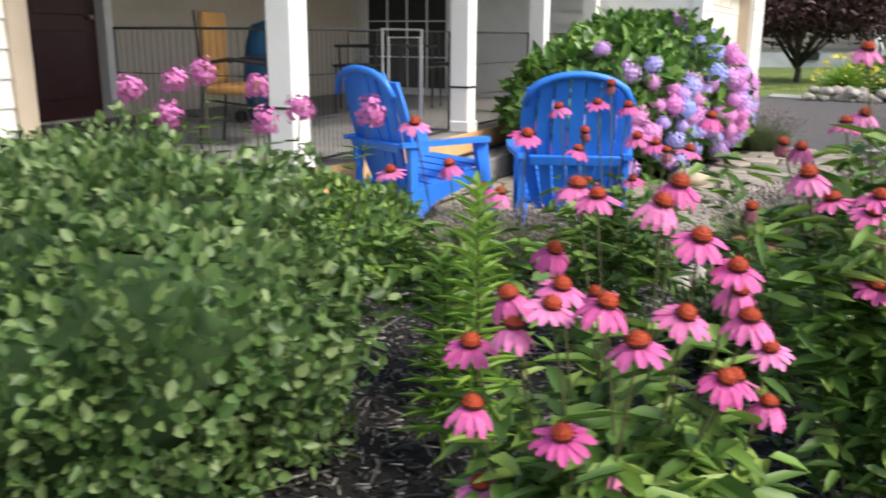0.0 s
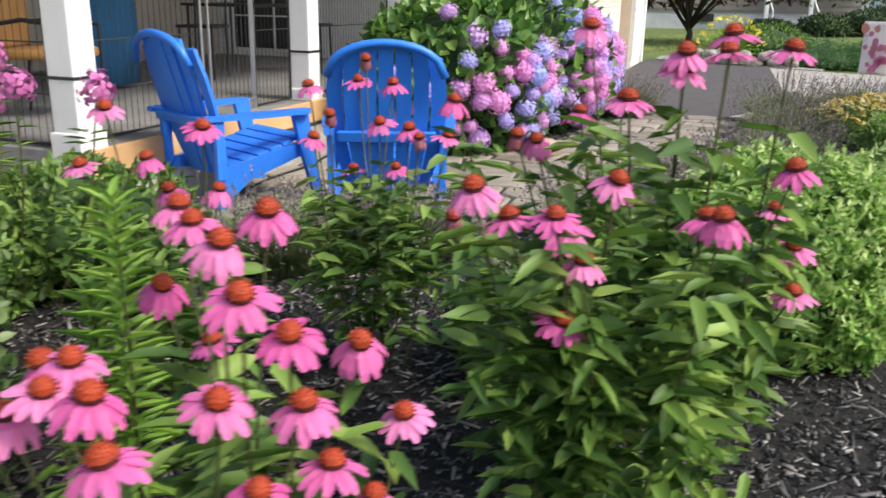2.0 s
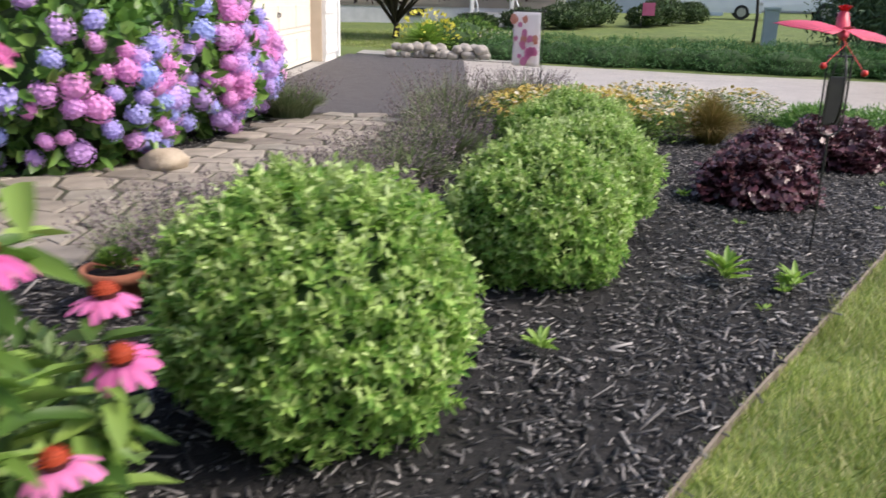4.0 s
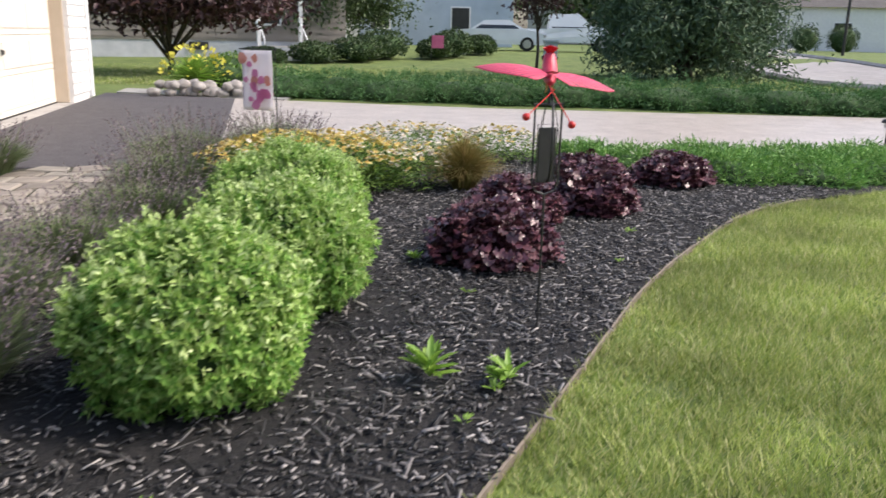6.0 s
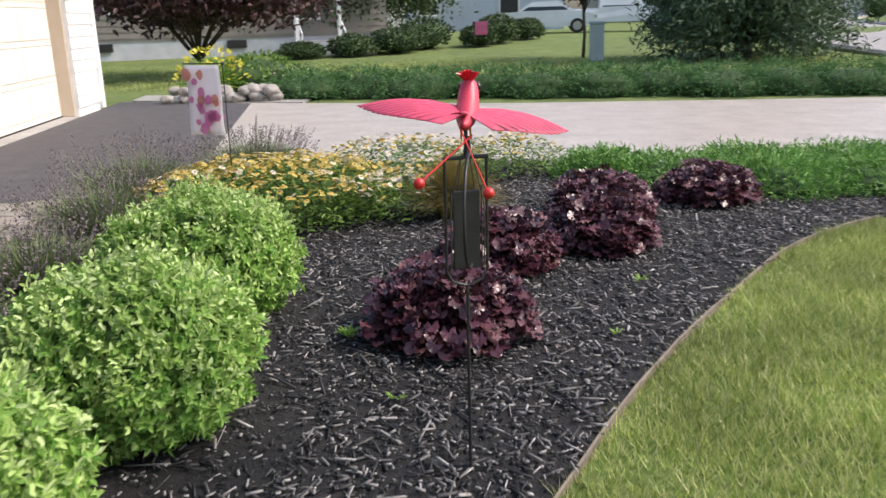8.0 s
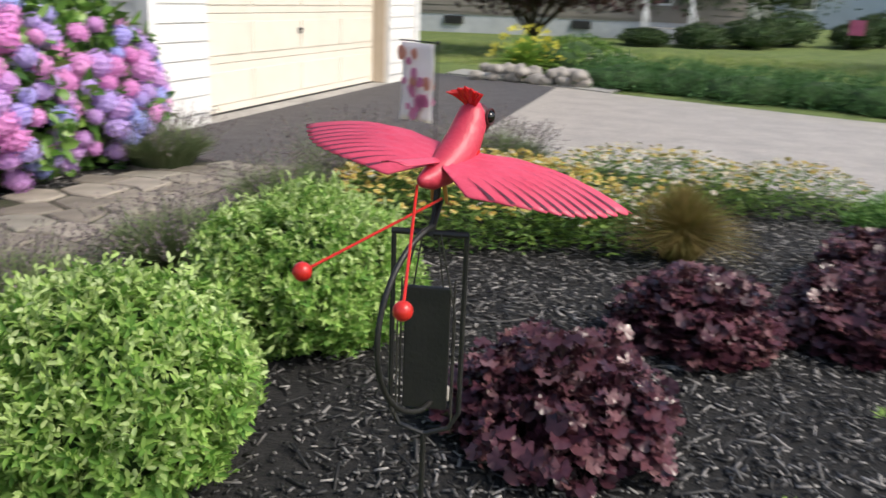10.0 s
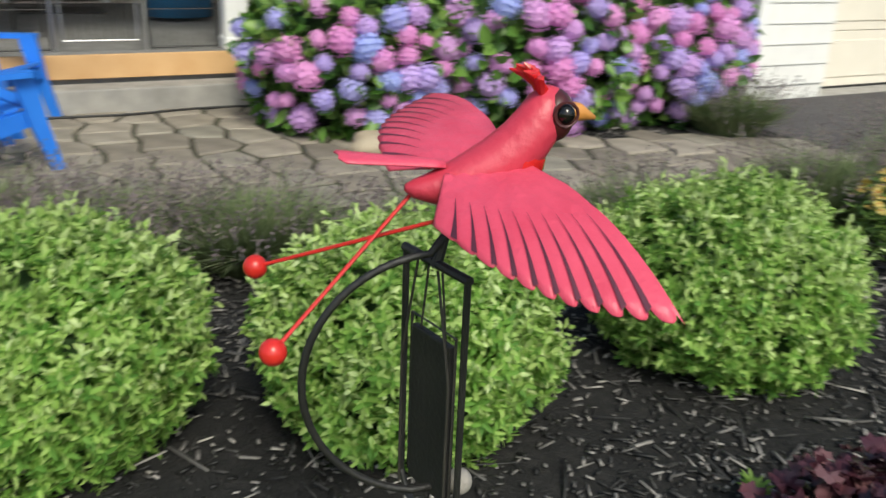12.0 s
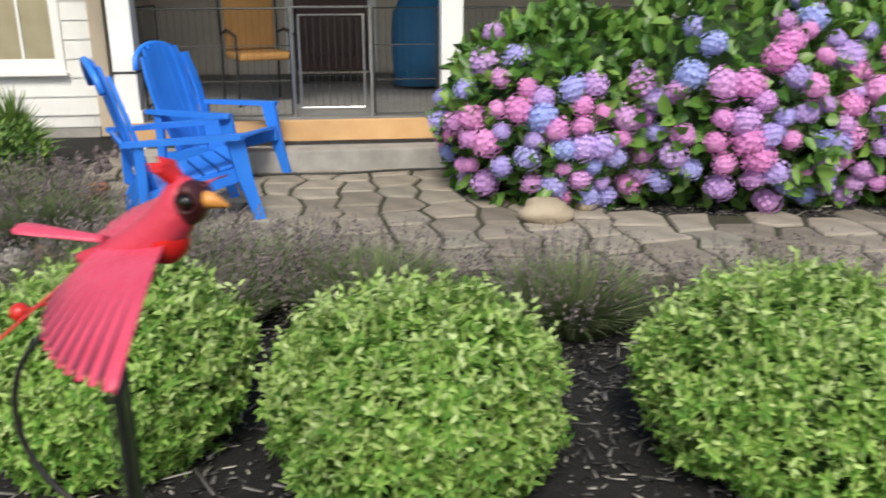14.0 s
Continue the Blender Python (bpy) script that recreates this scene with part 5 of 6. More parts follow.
def wing_point(f, q, side):
    """f fans from the innermost feather (0) to the leading edge (1); q runs from the shoulder (0) to the feather tips (1)."""
    base = Vector((0.008, 0.028 + 0.092 * f))
    tip = bezier(Vector((0.072, -0.010)), Vector((0.255, 0.010)), Vector((0.300, 0.134)), f ** 0.85) + Vector((0.012, 0.006)) * f ** 8
    knee = base.lerp(tip, 0.5) + Vector((-0.020 * (1 - f) + 0.004, 0.010 + 0.004 * f))
    fr_ = (f * FEATHERS) % 1.0 if f < 1 else 0.5
    notch = (0.025 + 0.045 * f) * abs(2 * fr_ - 1) ** 3
    p = bezier(base, knee, tip, q - notch * q ** 6)
    along = p.x / 0.318
    ridge = 0.0005 * math.cos(2 * math.pi * fr_) * max(0.0, q - 0.4)
    scale_bump = 0.0016 * math.sin(f * 34) * math.sin(q * 26) * (1 if q < 0.5 else 0)
    z = 0.052 + 0.014 * math.sin(math.pi * along) - 0.040 * along ** 2 - 0.34 * (0.125 - p.y) * (0.35 + 0.65 * q) - ridge + scale_bump
    return Vector((side * p.x, p.y, 1.075 + z))


bank = Matrix.Translation((-0.012, 0.13, 1.1)) @ Matrix.Rotation(radians(10.5), 4, "Z") @ Matrix.Rotation(radians(8.3), 4, "Y") @ Matrix.Translation((0, -0.13, -1.1))
for side in (-1, 1):
    pts = [bank @ wing_point(i / 110, j / 14, side) for i in range(111) for j in range(15)]
    wing = sheet_part("wing", pts, (111, 15), M["wing"], sp, "pink-red feathered metal wing")
    for k in range(1, FEATHERS):
        vs = []
        for j in range(8):
            q = 0.52 + 0.47 * j / 7
            w = 0.021 * (0.08 + 0.92 * (j / 7) ** 1.4)
            for o in (-w, 0.35 * w):
                vs.append(bank @ (wing_point(k / FEATHERS + o, q, side) + Vector((0, 0, 0.0022))))
        fs = [(2 * j, 2 * j + 1, 2 * j + 3, 2 * j + 2) for j in range(7)]
        child("feather_stroke", mesh("feather_stroke", vs, fs, M["barb"]), wing)
pts = []
for i in range(9):
    f = i / 8
    w = 0.010 + 0.016 * f
    for j in range(7):
        g = -1 + j / 3
        pts.append((g * w, 0.035 - 0.122 * f + 0.008 * g * g * f - 0.004 * (j % 2) * f, 1.120 + 0.012 * f + 0.006 * (1 - g * g)))
sheet_part("tail", pts, (9, 7), M["wing"], sp, "flat pink tail")
for k in range(9):
    a = -0.9 + 0.22 * k
    base = Vector((0.010 * math.sin(a * 1.4), 0.150 - 0.004 * (k % 3), 1.205))
    tip = base + Vector((0.030 * math.sin(a), -0.034 + 0.010 * (k % 3), 0.032 - 0.003 * abs(k - 4)))
    part("crest_feather", tube([base, base.lerp(tip, 0.6) + Vector((0, 0, 0.006)), tip], [0.004, 0.006, 0.001], 6), M["breast"], sp)
for a, b in (((0.02, 0.03, 1.062), (-0.098, -0.181, 0.966)), ((-0.01, 0.0, 1.085), (0.081, -0.166, 0.939))):
    part("rod", tube([a, b], 0.0025, 6), M["ballred"], sp, "thin red rod")
    bm = bmesh.new()
    add_ball(bm, b, 0.0155, 16)
    part("ball", bm, M["ballred"], sp, "round red ball", True)
for s in (-1, 1):
    part("claw", tube([(s * 0.012, 0.05, 1.08), (s * 0.014, 0.055, 1.05), (s * 0.016, 0.07, 1.044)], [0.004, 0.003, 0.0015], 6), M["beak"], sp)

# ---- garden flag ----
fl = thing("garden_flag", "white garden flag with pink flowers on a black stand", "flag", pose(5.68, 8.48, 0.0, 0, 0, -46))
part("pole", tube([(0.155, 0.012, -0.03), (0.155, 0.012, 1.10), (0.145, 0.006, 1.115), (-0.145, 0, 1.115)], 0.004, 8), M["black"], fl)
bm = bmesh.new()
add_ball(bm, (0.165, 0, 1.115), 0.012, 8)
part("finial", bm, M["black"], fl)
pts = [(-0.13 + 0.26 * j / 8 + 0.015 * (i / 14), 0.014 * math.sin(j * 0.9 + i * 0.35) * (0.3 + i / 14), 1.105 - 0.47 * i / 14) for i in range(15) for j in range(9)]
cloth = sheet_part("cloth", pts, (15, 9), M["flagcloth"], fl, "white cloth")
fr = random.Random(12)
for k in range(22):
    cx, cz, rr = fr.uniform(-0.12, 0.12), fr.uniform(0.66, 1.06), fr.uniform(0.018, 0.046)
    if cx > 0.02 and cz > 0.95:
        continue
    mt = M["flagpink"] if cz < 0.80 or fr.random() < 0.5 else M["flagorange"]
    for yy in (-0.022, 0.022):
        vs = [(cx + rr * math.cos(a) * fr.uniform(0.7, 1.1), yy, cz + rr * math.sin(a) * fr.uniform(0.8, 1.2)) for a in [2 * math.pi * q / 9 for q in range(9)]]
        child("printed_flower", mesh("printed_flower", vs, [tuple(range(9))], mt), cloth)


# ---- pots, stones ----
def pot(x, y, r, h, label, plant=False):
    p = thing("flower_pot", label, "pot", pose(x, y, 0.018), group="terracotta pots")
    part("bowl", lathe([(r * 0.68, 0), (r * 0.95, h * 0.78), (r * 1.05, h * 0.78), (r * 1.05, h), (r * 0.9, h), (r * 0.85, h * 0.85)], 20), M["terracotta"], p, smooth=True)
    part("soil", tube([(0, 0, h * 0.80), (0, 0, h * 0.86)], r * 0.86, 16), M["mulch"], p)
    if plant:
        n = 160
        d = ball_dirs(n, 0.0)
        child("plant", leaf_mesh("plant", d * 0.3 * r + np.array([0, 0, h]), d + np.array([0, 0, 0.4]), d + np.array([0, 0, 1.0]), 0.05, 0.02, M["green"]), p)


pot(2.17, 4.85, 0.125, 0.18, "terracotta pot with a low green plant on mulch", True)
pot(1.02, 5.02, 0.12, 0.16, "empty terracotta pot beside the chair")
pot(0.64, 5.2, 0.10, 0.14, "small terracotta pot beside the chair")


def stone(name, x, y, z, r, material, seed, label, sq=0.7, grp="", parent=None):
    bm = bmesh.new()
    bmesh.ops.create_icosphere(bm, subdivisions=3, radius=r)
    for v in bm.verts:
        v.co *= 1 + 0.28 * noise.noise(v.co / r * 1.3 + Vector((seed, 0, 0))) + 0.06 * noise.noise(v.co / r * 4 + Vector((0, seed, 0)))
        v.co.z *= sq
    me = bmesh_of(name, bm, material, True)
    return thing(name, label, "stone", pose(x, y, z, 0, 0, seed * 47), group=grp, data=me)


stone("round_stone", 1.80, 4.62, 0.06, 0.075, M["stone"], 1, "rounded pale grey stone in the bed", 0.85)
stone("round_stone", 1.70, 4.52, 0.05, 0.06, M["stone"], 2, "small rounded grey stone in the bed", 0.85)
for i, (n_, u_, r_) in enumerate(((-0.74, 7.98, 0.17), (-0.95, 8.30, 0.09))):
    w = hw(n_, u_)
    stone("edge_stone", w.x, w.y, 0.07, r_, M["tanstone"], 5 + i, "tan fieldstone at the foot of the hydrangea", 0.55, "hydrangea edge stones")
sr = random.Random(31)
for i in range(26):
    w = Vector((7.5, 18.0, 0)).lerp(Vector((9.1, 17.2, 0)), (i % 13) / 12) + Vector((sr.uniform(-.12, .12), sr.uniform(-.12, .2), 0))
    stone("border_rock", w.x, w.y, 0.08 + 0.13 * (i // 13), sr.uniform(0.10, 0.15), M["stone"], 20 + i, "rounded pale rock in a low border wall", 0.75, "rock border")


# ---- planting across the driveway and by the left wall ----
def strap_plant(name, label, x, y, r, h, n, material, width):
    return tuft(name, label, x, y, r, h, n, material, width)


strap_plant("iris_clump", "clump of green sword-shaped iris leaves by the wall", -1.0, 4.85, 0.38, 0.62, 420, M["green"], 0.022)
strap_plant("iris_clump", "second clump of green sword leaves", -1.5, 4.3, 0.38, 0.55, 380, M["green"], 0.022)
sd = thing("sedum", "low sedum with pale pinkish flower heads", "plant", pose(-0.25, 5.25, 0.015))
for k in range(22):
    panicle(sd, (rng.uniform(-0.4, 0.4), rng.uniform(-0.3, 0.3), rng.uniform(0.1, 0.2)), 0.035, 40, M["lavfl"], "flower_head")
dl = strap_plant("daylily", "yellow-flowering daylily clump behind the rocks", 8.35, 18.5, 0.75, 0.75, 700, M["lime"], 0.03)
n = 120
d = ball_dirs(n, 0.35)
stuff(child("bloom_growth", leaf_mesh("bloom_growth", d * np.array([0.7, 0.7, 0.85]) + np.array([0, 0, 0.05]), d + rng.normal(0, .5, (n, 3)), rng.normal(0, 1, (n, 3)), 0.10, 0.06, M["lemon"]), dl))
daisies("pale flowers beside the daylily bed", (9.9, 18.6), (0.8, 0.5), 0.5, 160, 0.9, 8)
shrub("low_perennial", "dark green planting behind the rock border", "plant", 9.3, 18.9, (1.0, 0.7, 0.45), 0.3, 1500, 0.10, 0.05, M["green"], 33)

ho = thing("garden_hose", "thin black hose lying along the porch step", "hose", HOUSE @ pose(-2.22, 5.5, 0.0))
part("tube", tube([(0.02 * math.sin(k * 0.9) + 0.03 * math.sin(k * 0.31), k * 0.14, 0.046) for k in range(21)], 0.009, 7), M["black"], ho, smooth=True)
part("coupling", tube([(0.02, 2.80, 0.046), (0.02, 2.86, 0.046)], 0.013, 8), M["rim"], ho)
for x, y, h, k in ((5.55, 5.85, 0.07, 24), (4.62, 4.05, 0.05, 8), (3.2, 4.35, 0.06, 12), (2.35, 3.15, 0.05, 9)):
    seedling(x, y, h, k, "small pale weed lying in the mulch")

# small solar path light
pl = thing("path_light", "small black solar path light in the junipers", "lamp", pose(13.1, 7.35, 0.0))
part("stake", tube([(0, 0, 0), (0, 0, 0.30)], 0.012, 8), M["black"], pl)
part("lens", tube([(0, 0, 0.30), (0, 0, 0.36)], 0.045, 12), M["rim"], pl)
part("cap", lathe([(0.075, 0.36), (0.08, 0.375), (0.05, 0.405), (0.01, 0.41)], 14), M["black"], pl)


# ---- trees ----
def tree(name, label, x, y, trunk_h, trunk_r, crown_c, crown_r, n, leaf, material, seed, limbs=7, cone=False):
    r = random.Random(seed)
    t = thing(name, label, "tree", pose(x, y, rise(x, y)))
    bm = bmesh.new()
    add_tube(bm, [(0, 0, -0.1), (0.05, 0, trunk_h * 0.5), (0, 0.05, trunk_h), (0, 0, crown_c + crown_r[2] * 0.6)], [trunk_r * 1.2, trunk_r, trunk_r * 0.8, trunk_r * 0.2], 9)
    clumps = []
    for k in range(limbs):
        a = 2.4 * k + r.uniform(-0.3, 0.3)
        f = k / limbs
        if cone:
            z = trunk_h * 0.6 + (crown_c + crown_r[2] - trunk_h * 0.6) * f
            q = (1 - f) ** 0.8 * r.uniform(0.75, 1.1)
            end = Vector((math.cos(a) * crown_r[0] * q, math.sin(a) * crown_r[1] * q, z + 0.3))
            start = Vector((0, 0, z))
        else:
            q = r.uniform(0.45, 0.95)
            end = Vector((math.cos(a) * crown_r[0] * q, math.sin(a) * crown_r[1] * q, crown_c + crown_r[2] * r.uniform(-0.45, 0.7)))
            start = Vector((0, 0, trunk_h * r.uniform(0.6, 1.0)))
        mid = start.lerp(end, 0.5) + Vector((0, 0, 0.12 * (end - start).length))
        add_tube(bm, [start, mid, end], [trunk_r * 0.45, trunk_r * 0.28, trunk_r * 0.08], 6)
        clumps += [end, mid.lerp(end, 0.4)] if not cone else [end, mid.lerp(end, 0.5), mid]
    part("trunk", bm, M["bark"], t, smooth=True)
    C = np.array([[*c] for c in clumps])
    k = rng.integers(0, len(C), n)
    size = 0.38 if not cone else 0.20
    p = C[k] + rng.normal(0, 1, (n, 3)) * np.array(crown_r) * np.array([size, size, size * 0.75]) * 0.75
    al = unit(rng.normal(0, 1, (n, 3)) + np.array([0, 0, -0.2]))
    child("crown", leaf_mesh("crown", p, al, rng.normal(0, 1, (n, 3)) + np.array([0, 0, 1.0]), leaf * rng.uniform(0.6, 1.3, n), leaf * (0.5 if not cone else 0.26), material), t)
    return t


tree("maple_tree", "dark purple spreading maple in front of the neighbour's house", 9.9, 25.5, 0.6, 0.09, 2.15, (2.7, 2.5, 1.0), 11000, 0.20, M["maple"], 1, 20)
tree("pine_tree", "broad dark pine with branches near the ground", 23.9, 19.7, 0.6, 0.25, 3.0, (2.9, 2.8, 5.2), 105000, 0.21, M["pine"], 2, 110, True)
tree("young_maple", "young dark red maple on a thin trunk", 21.6, 24.0, 1.6, 0.05, 2.5, (1.0, 1.0, 0.9), 1500, 0.14, M["maple"], 3, 8)
for i, (x, y, h, r, nm) in enumerate(((18.2, 34.5, 4.5, 2.2, "tree"), (21.0, 37.5, 5.0, 2.6, "tree"), (4.0, 48, 7, 5, "tree"), (13, 58, 8, 6, "tree"), (26, 60, 8, 6, "tree"), (44, 62, 9, 6, "tree"), (62, 60, 8, 6, "tree"), (82, 66, 9, 7, "tree"), (104, 60, 9, 7, "tree"), (112, 84, 9, 8, "tree"))):
    tree("broadleaf_tree", "leafy green tree behind the houses", x, y, h * 0.3, 0.18, h * (0.5 if h < 6 else 0.6), (r, r, h * 0.45), 11000 if h < 6 else 4000, 0.2 if h < 6 else 0.7, M["tree"], 50 + i, 16)


# ---- neighbouring houses ----
def far_house(label, x, y, turn, w, d, h, siding, base, windows, roof_h=2.2):
    t = thing("neighbour_house", label, "house", pose(x, y, rise(x, y), 0, 0, turn))
    part("wall", box((-w / 2, 0, base), (w / 2, d, h)), siding, t)
    k = base + 0.1
    while k < h - 0.1:
        part("siding_course", box((-w / 2, -0.02, k), (w / 2, 0.0, k + 0.02)), siding, t)
        k += 0.22
    if base > 0:
        part("foundation", box((-w / 2 + 0.03, 0.03, -0.1), (w / 2 - 0.03, d - 0.03, base)), M["foundation"], t, "pale foundation")
    vs = [(-w / 2 - 0.4, -0.5, h), (w / 2 + 0.4, -0.5, h), (w / 2 + 0.4, d + 0.5, h), (-w / 2 - 0.4, d + 0.5, h), (-w / 2 - 0.4, d / 2, h + roof_h), (w / 2 + 0.4, d / 2, h + roof_h)]
    child("roof", mesh("roof", vs, [(0, 1, 5, 4), (2, 3, 4, 5), (0, 4, 3), (1, 2, 5), (0, 3, 2, 1)], M["roof"]), t)
    for wx, wz, ww, wh, kind in windows:
        wd = part(kind, box((wx, -0.05, wz), (wx + ww, 0.0, wz + wh)), M["trim"] if kind != "vent" else M["black"], t)
        if kind == "window":
            child("pane", bmesh_of("pane", box((wx + 0.08, -0.065, wz + 0.08), (wx + ww - 0.08, -0.052, wz + wh - 0.08)), M["glass"]), wd)
    return t


NB = far_house("beige-sided neighbour house on a pale foundation", 12.6, 33.8, -9, 13.0, 8.0, 3.4, M["beige_siding"], 0.62, [(-4.2, 0.28, 0.7, 0.28, "vent"), (0.4, 0.28, 0.7, 0.28, "vent"), (-3.5, 1.5, 1.0, 1.3, "window"), (2.9, 1.2, 1.0, 1.6, "window")])
po = thing("neighbour_porch", "white entry steps with railing at the neighbour's house", "porch", pose(16.0, 32.2, 0, 0, 0, -9))
for k in range(3):
    part("step", box((-0.7, -0.3 * k, 0), (0.7, 0.0 - 0.3 * k + 0.001, 0.6 - 0.2 * k)), M["foundation"], po)
part("landing", box((-0.9, 0.002, 0), (0.9, 1.2, 0.62), 0.01), M["concrete"], po)
for s in (-0.8, 0.8):
    part("post", box((s - 0.07, 0.1, 0.62), (s + 0.07, 0.24, 2.9), 0.01), M["trim"], po)
    part("rail", tube([(s, 0.1, 1.45), (s, -0.75, 0.9)], 0.03, 6), M["trim"], po)
    part("baluster", tube([(s, -0.75, 0.0), (s, -0.75, 0.9)], 0.03, 6), M["trim"], po)
far_house("pale blue two-storey house beyond the cars", 31.5, 45.5, -35, 9.5, 8, 5.5, M["blue_siding"], 0, [(-3.8, 0.9, 1.2, 1.4, "window"), (1.0, 0.9, 1.2, 1.4, "window"), (-3.8, 3.4, 1.1, 1.3, "window")])
far_house("white garage building beside the blue house", 23.2, 43.0, -25, 3.4, 6, 3.4, M["siding"], 0, [(-1.1, 0.1, 2.2, 2.1, "door")])
far_house("white house down the street", 70, 46, -50, 15, 9, 3.6, M["siding"], 0, [(-5, 1, 1.5, 1.4, "window"), (2, 1, 1.5, 1.4, "window")])
far_house("white house further down the street", 60, 62, -45, 12, 9, 4.5, M["siding"], 0, [(-4, 1, 1.5, 1.4, "window"), (1, 1, 1.5, 1.4, "window")])
for x, y, r, h in ((16.6, 30.6, 0.9, 0.7), (18.3, 30.6, 1.0, 0.9), (20.0, 31.6, 1.1, 1.1), (23.3, 31.5, 0.9, 1.1), (25.3, 32.4, 0.8, 0.8), (22.0, 30.8, 0.7, 0.8), (58.5, 38.6, 1.1, 1.9), (61.5, 37.5, 1.1, 2.0), (14.8, 30.9, 0.8, 0.5)):
    shrub("garden_bush", "rounded dark green bush by the neighbour's house", "bush", x, y, (r, r, h * 0.55), h * 0.45, 1200, 0.13 if r < 1.5 else 0.3, 0.07, M["tree"], int(x * 7) % 50, 0.25, -0.6)
ub = thing("utility_box", "grey-green utility pedestal on the lawn", "utility box", pose(20.8, 22.4, 0, 0, 0, -35))
part("cabinet", box((-0.2, -0.2, 0.0), (0.2, 0.2, 1.05), 0.02), M["utility"], ub)
part("lid", box((-0.23, -0.23, 1.05), (0.23, 0.23, 1.13), 0.02), M["utility"], ub)
pk = thing("yard_flag", "small pink yard flag by the neighbour's bushes", "flag", pose(21.3, 30.0, rise(21.3, 30.0), 0, 0, -30))
part("pole", tube([(0, 0, 0), (0, 0, 1.0)], 0.012, 6), M["black"], pk)
part("cloth", box((0.02, -0.01, 0.5), (0.48, 0.01, 0.98), 0.004), M["pinkcloth"], pk)
lp = thing("street_lamp", "dark lamp post by the street", "lamp post", pose(51, 31.0, 0.5))
part("pole", tube([(0, 0, 0), (0, 0, 4.2)], 0.09, 8), M["black"], lp)
part("head", box((-0.25, -0.25, 4.2), (0.25, 0.25, 4.75), 0.08), M["black"], lp)


def car(label, x, y, turn, prof, cabin, w, paint, wheels, wr, name="parked_car"):
    t = thing(name, label, "car", pose(x, y, rise(x, y) - 0.01, 0, 0, turn))

    def hull(pr, hw_, taper):
        bm = bmesh.new()
        rows_ = []
        for s, k in ((-hw_, 1), (-hw_ * 1.0, 1), (hw_, 1)):
            rows_.append([bm.verts.new((px, s * (1 - taper * max(0, (pz - 0.9) / 0.6)), pz)) for px, pz in pr])
        for a, b in zip(rows_[1:], rows_[2:]):
            for i in range(len(pr)):
                j = (i + 1) % len(pr)
                bm.faces.new((a[i], a[j], b[j], b[i]))
        bm.faces.new(rows_[1][::-1])
        bm.faces.new(rows_[2])
        for v in rows_[0]:
            bm.verts.remove(v)
        return bm

    part("body", hull(prof, w / 2, 0.15), paint, t)
    part("glasshouse", hull(cabin, w / 2 + 0.005, 0.16), M["glass"], t, "dark side windows")
    for wx in wheels:
        for s in (-1, 1):
            tyre = part("wheel", tube([(wx, s * (w / 2 - 0.2), wr), (wx, s * (w / 2 + 0.02), wr)], wr, 18), M["tyre"], t)
            child("rim", bmesh_of("rim", tube([(wx, s * (w / 2 + 0.005), wr), (wx, s * (w / 2 + 0.03), wr)], wr * 0.62, 14), M["rim"]), tyre)
    for wx in (prof[0][0] + 0.06, max(p[0] for p in prof) - 0.06):
        part("lamp", box((wx - 0.07, -w / 2 - 0.005, 0.66), (wx + 0.07, -w / 2 + 0.2, 0.80), 0.02), M["rim"], t)


SEDAN = [(-2.25, 0.3), (-2.3, 0.75), (-2.1, 0.95), (-1.35, 1.0), (-0.7, 1.42), (0.5, 1.46), (1.25, 1.02), (2.05, 0.88), (2.3, 0.65), (2.28, 0.3)]
CABIN = [(-1.15, 1.02), (-0.62, 1.36), (0.45, 1.40), (1.0, 1.04)]
car("white sedan parked in the neighbour's drive", 29.0, 35.8, -38, SEDAN, CABIN, 1.8, M["carwhite"], (-1.4, 1.4), 0.33)
TRUCK = [(-2.9, 0.45), (-2.95, 1.05), (-0.9, 1.08), (-0.85, 1.75), (0.55, 1.8), (1.2, 1.2), (2.5, 1.1), (2.75, 0.95), (2.75, 0.45)]
TCAB = [(-0.75, 1.12), (-0.72, 1.66), (0.5, 1.70), (1.02, 1.16)]
car("white pickup truck parked beside the sedan", 31.7, 33.9, -38, TRUCK, TCAB, 1.95, M["carwhite"], (-1.9, 1.75), 0.42, "pickup_truck")
car("dark car parked down the street", 53.0, 40.5, -20, SEDAN, CABIN, 1.8, M["cardark"], (-1.4, 1.4), 0.33)

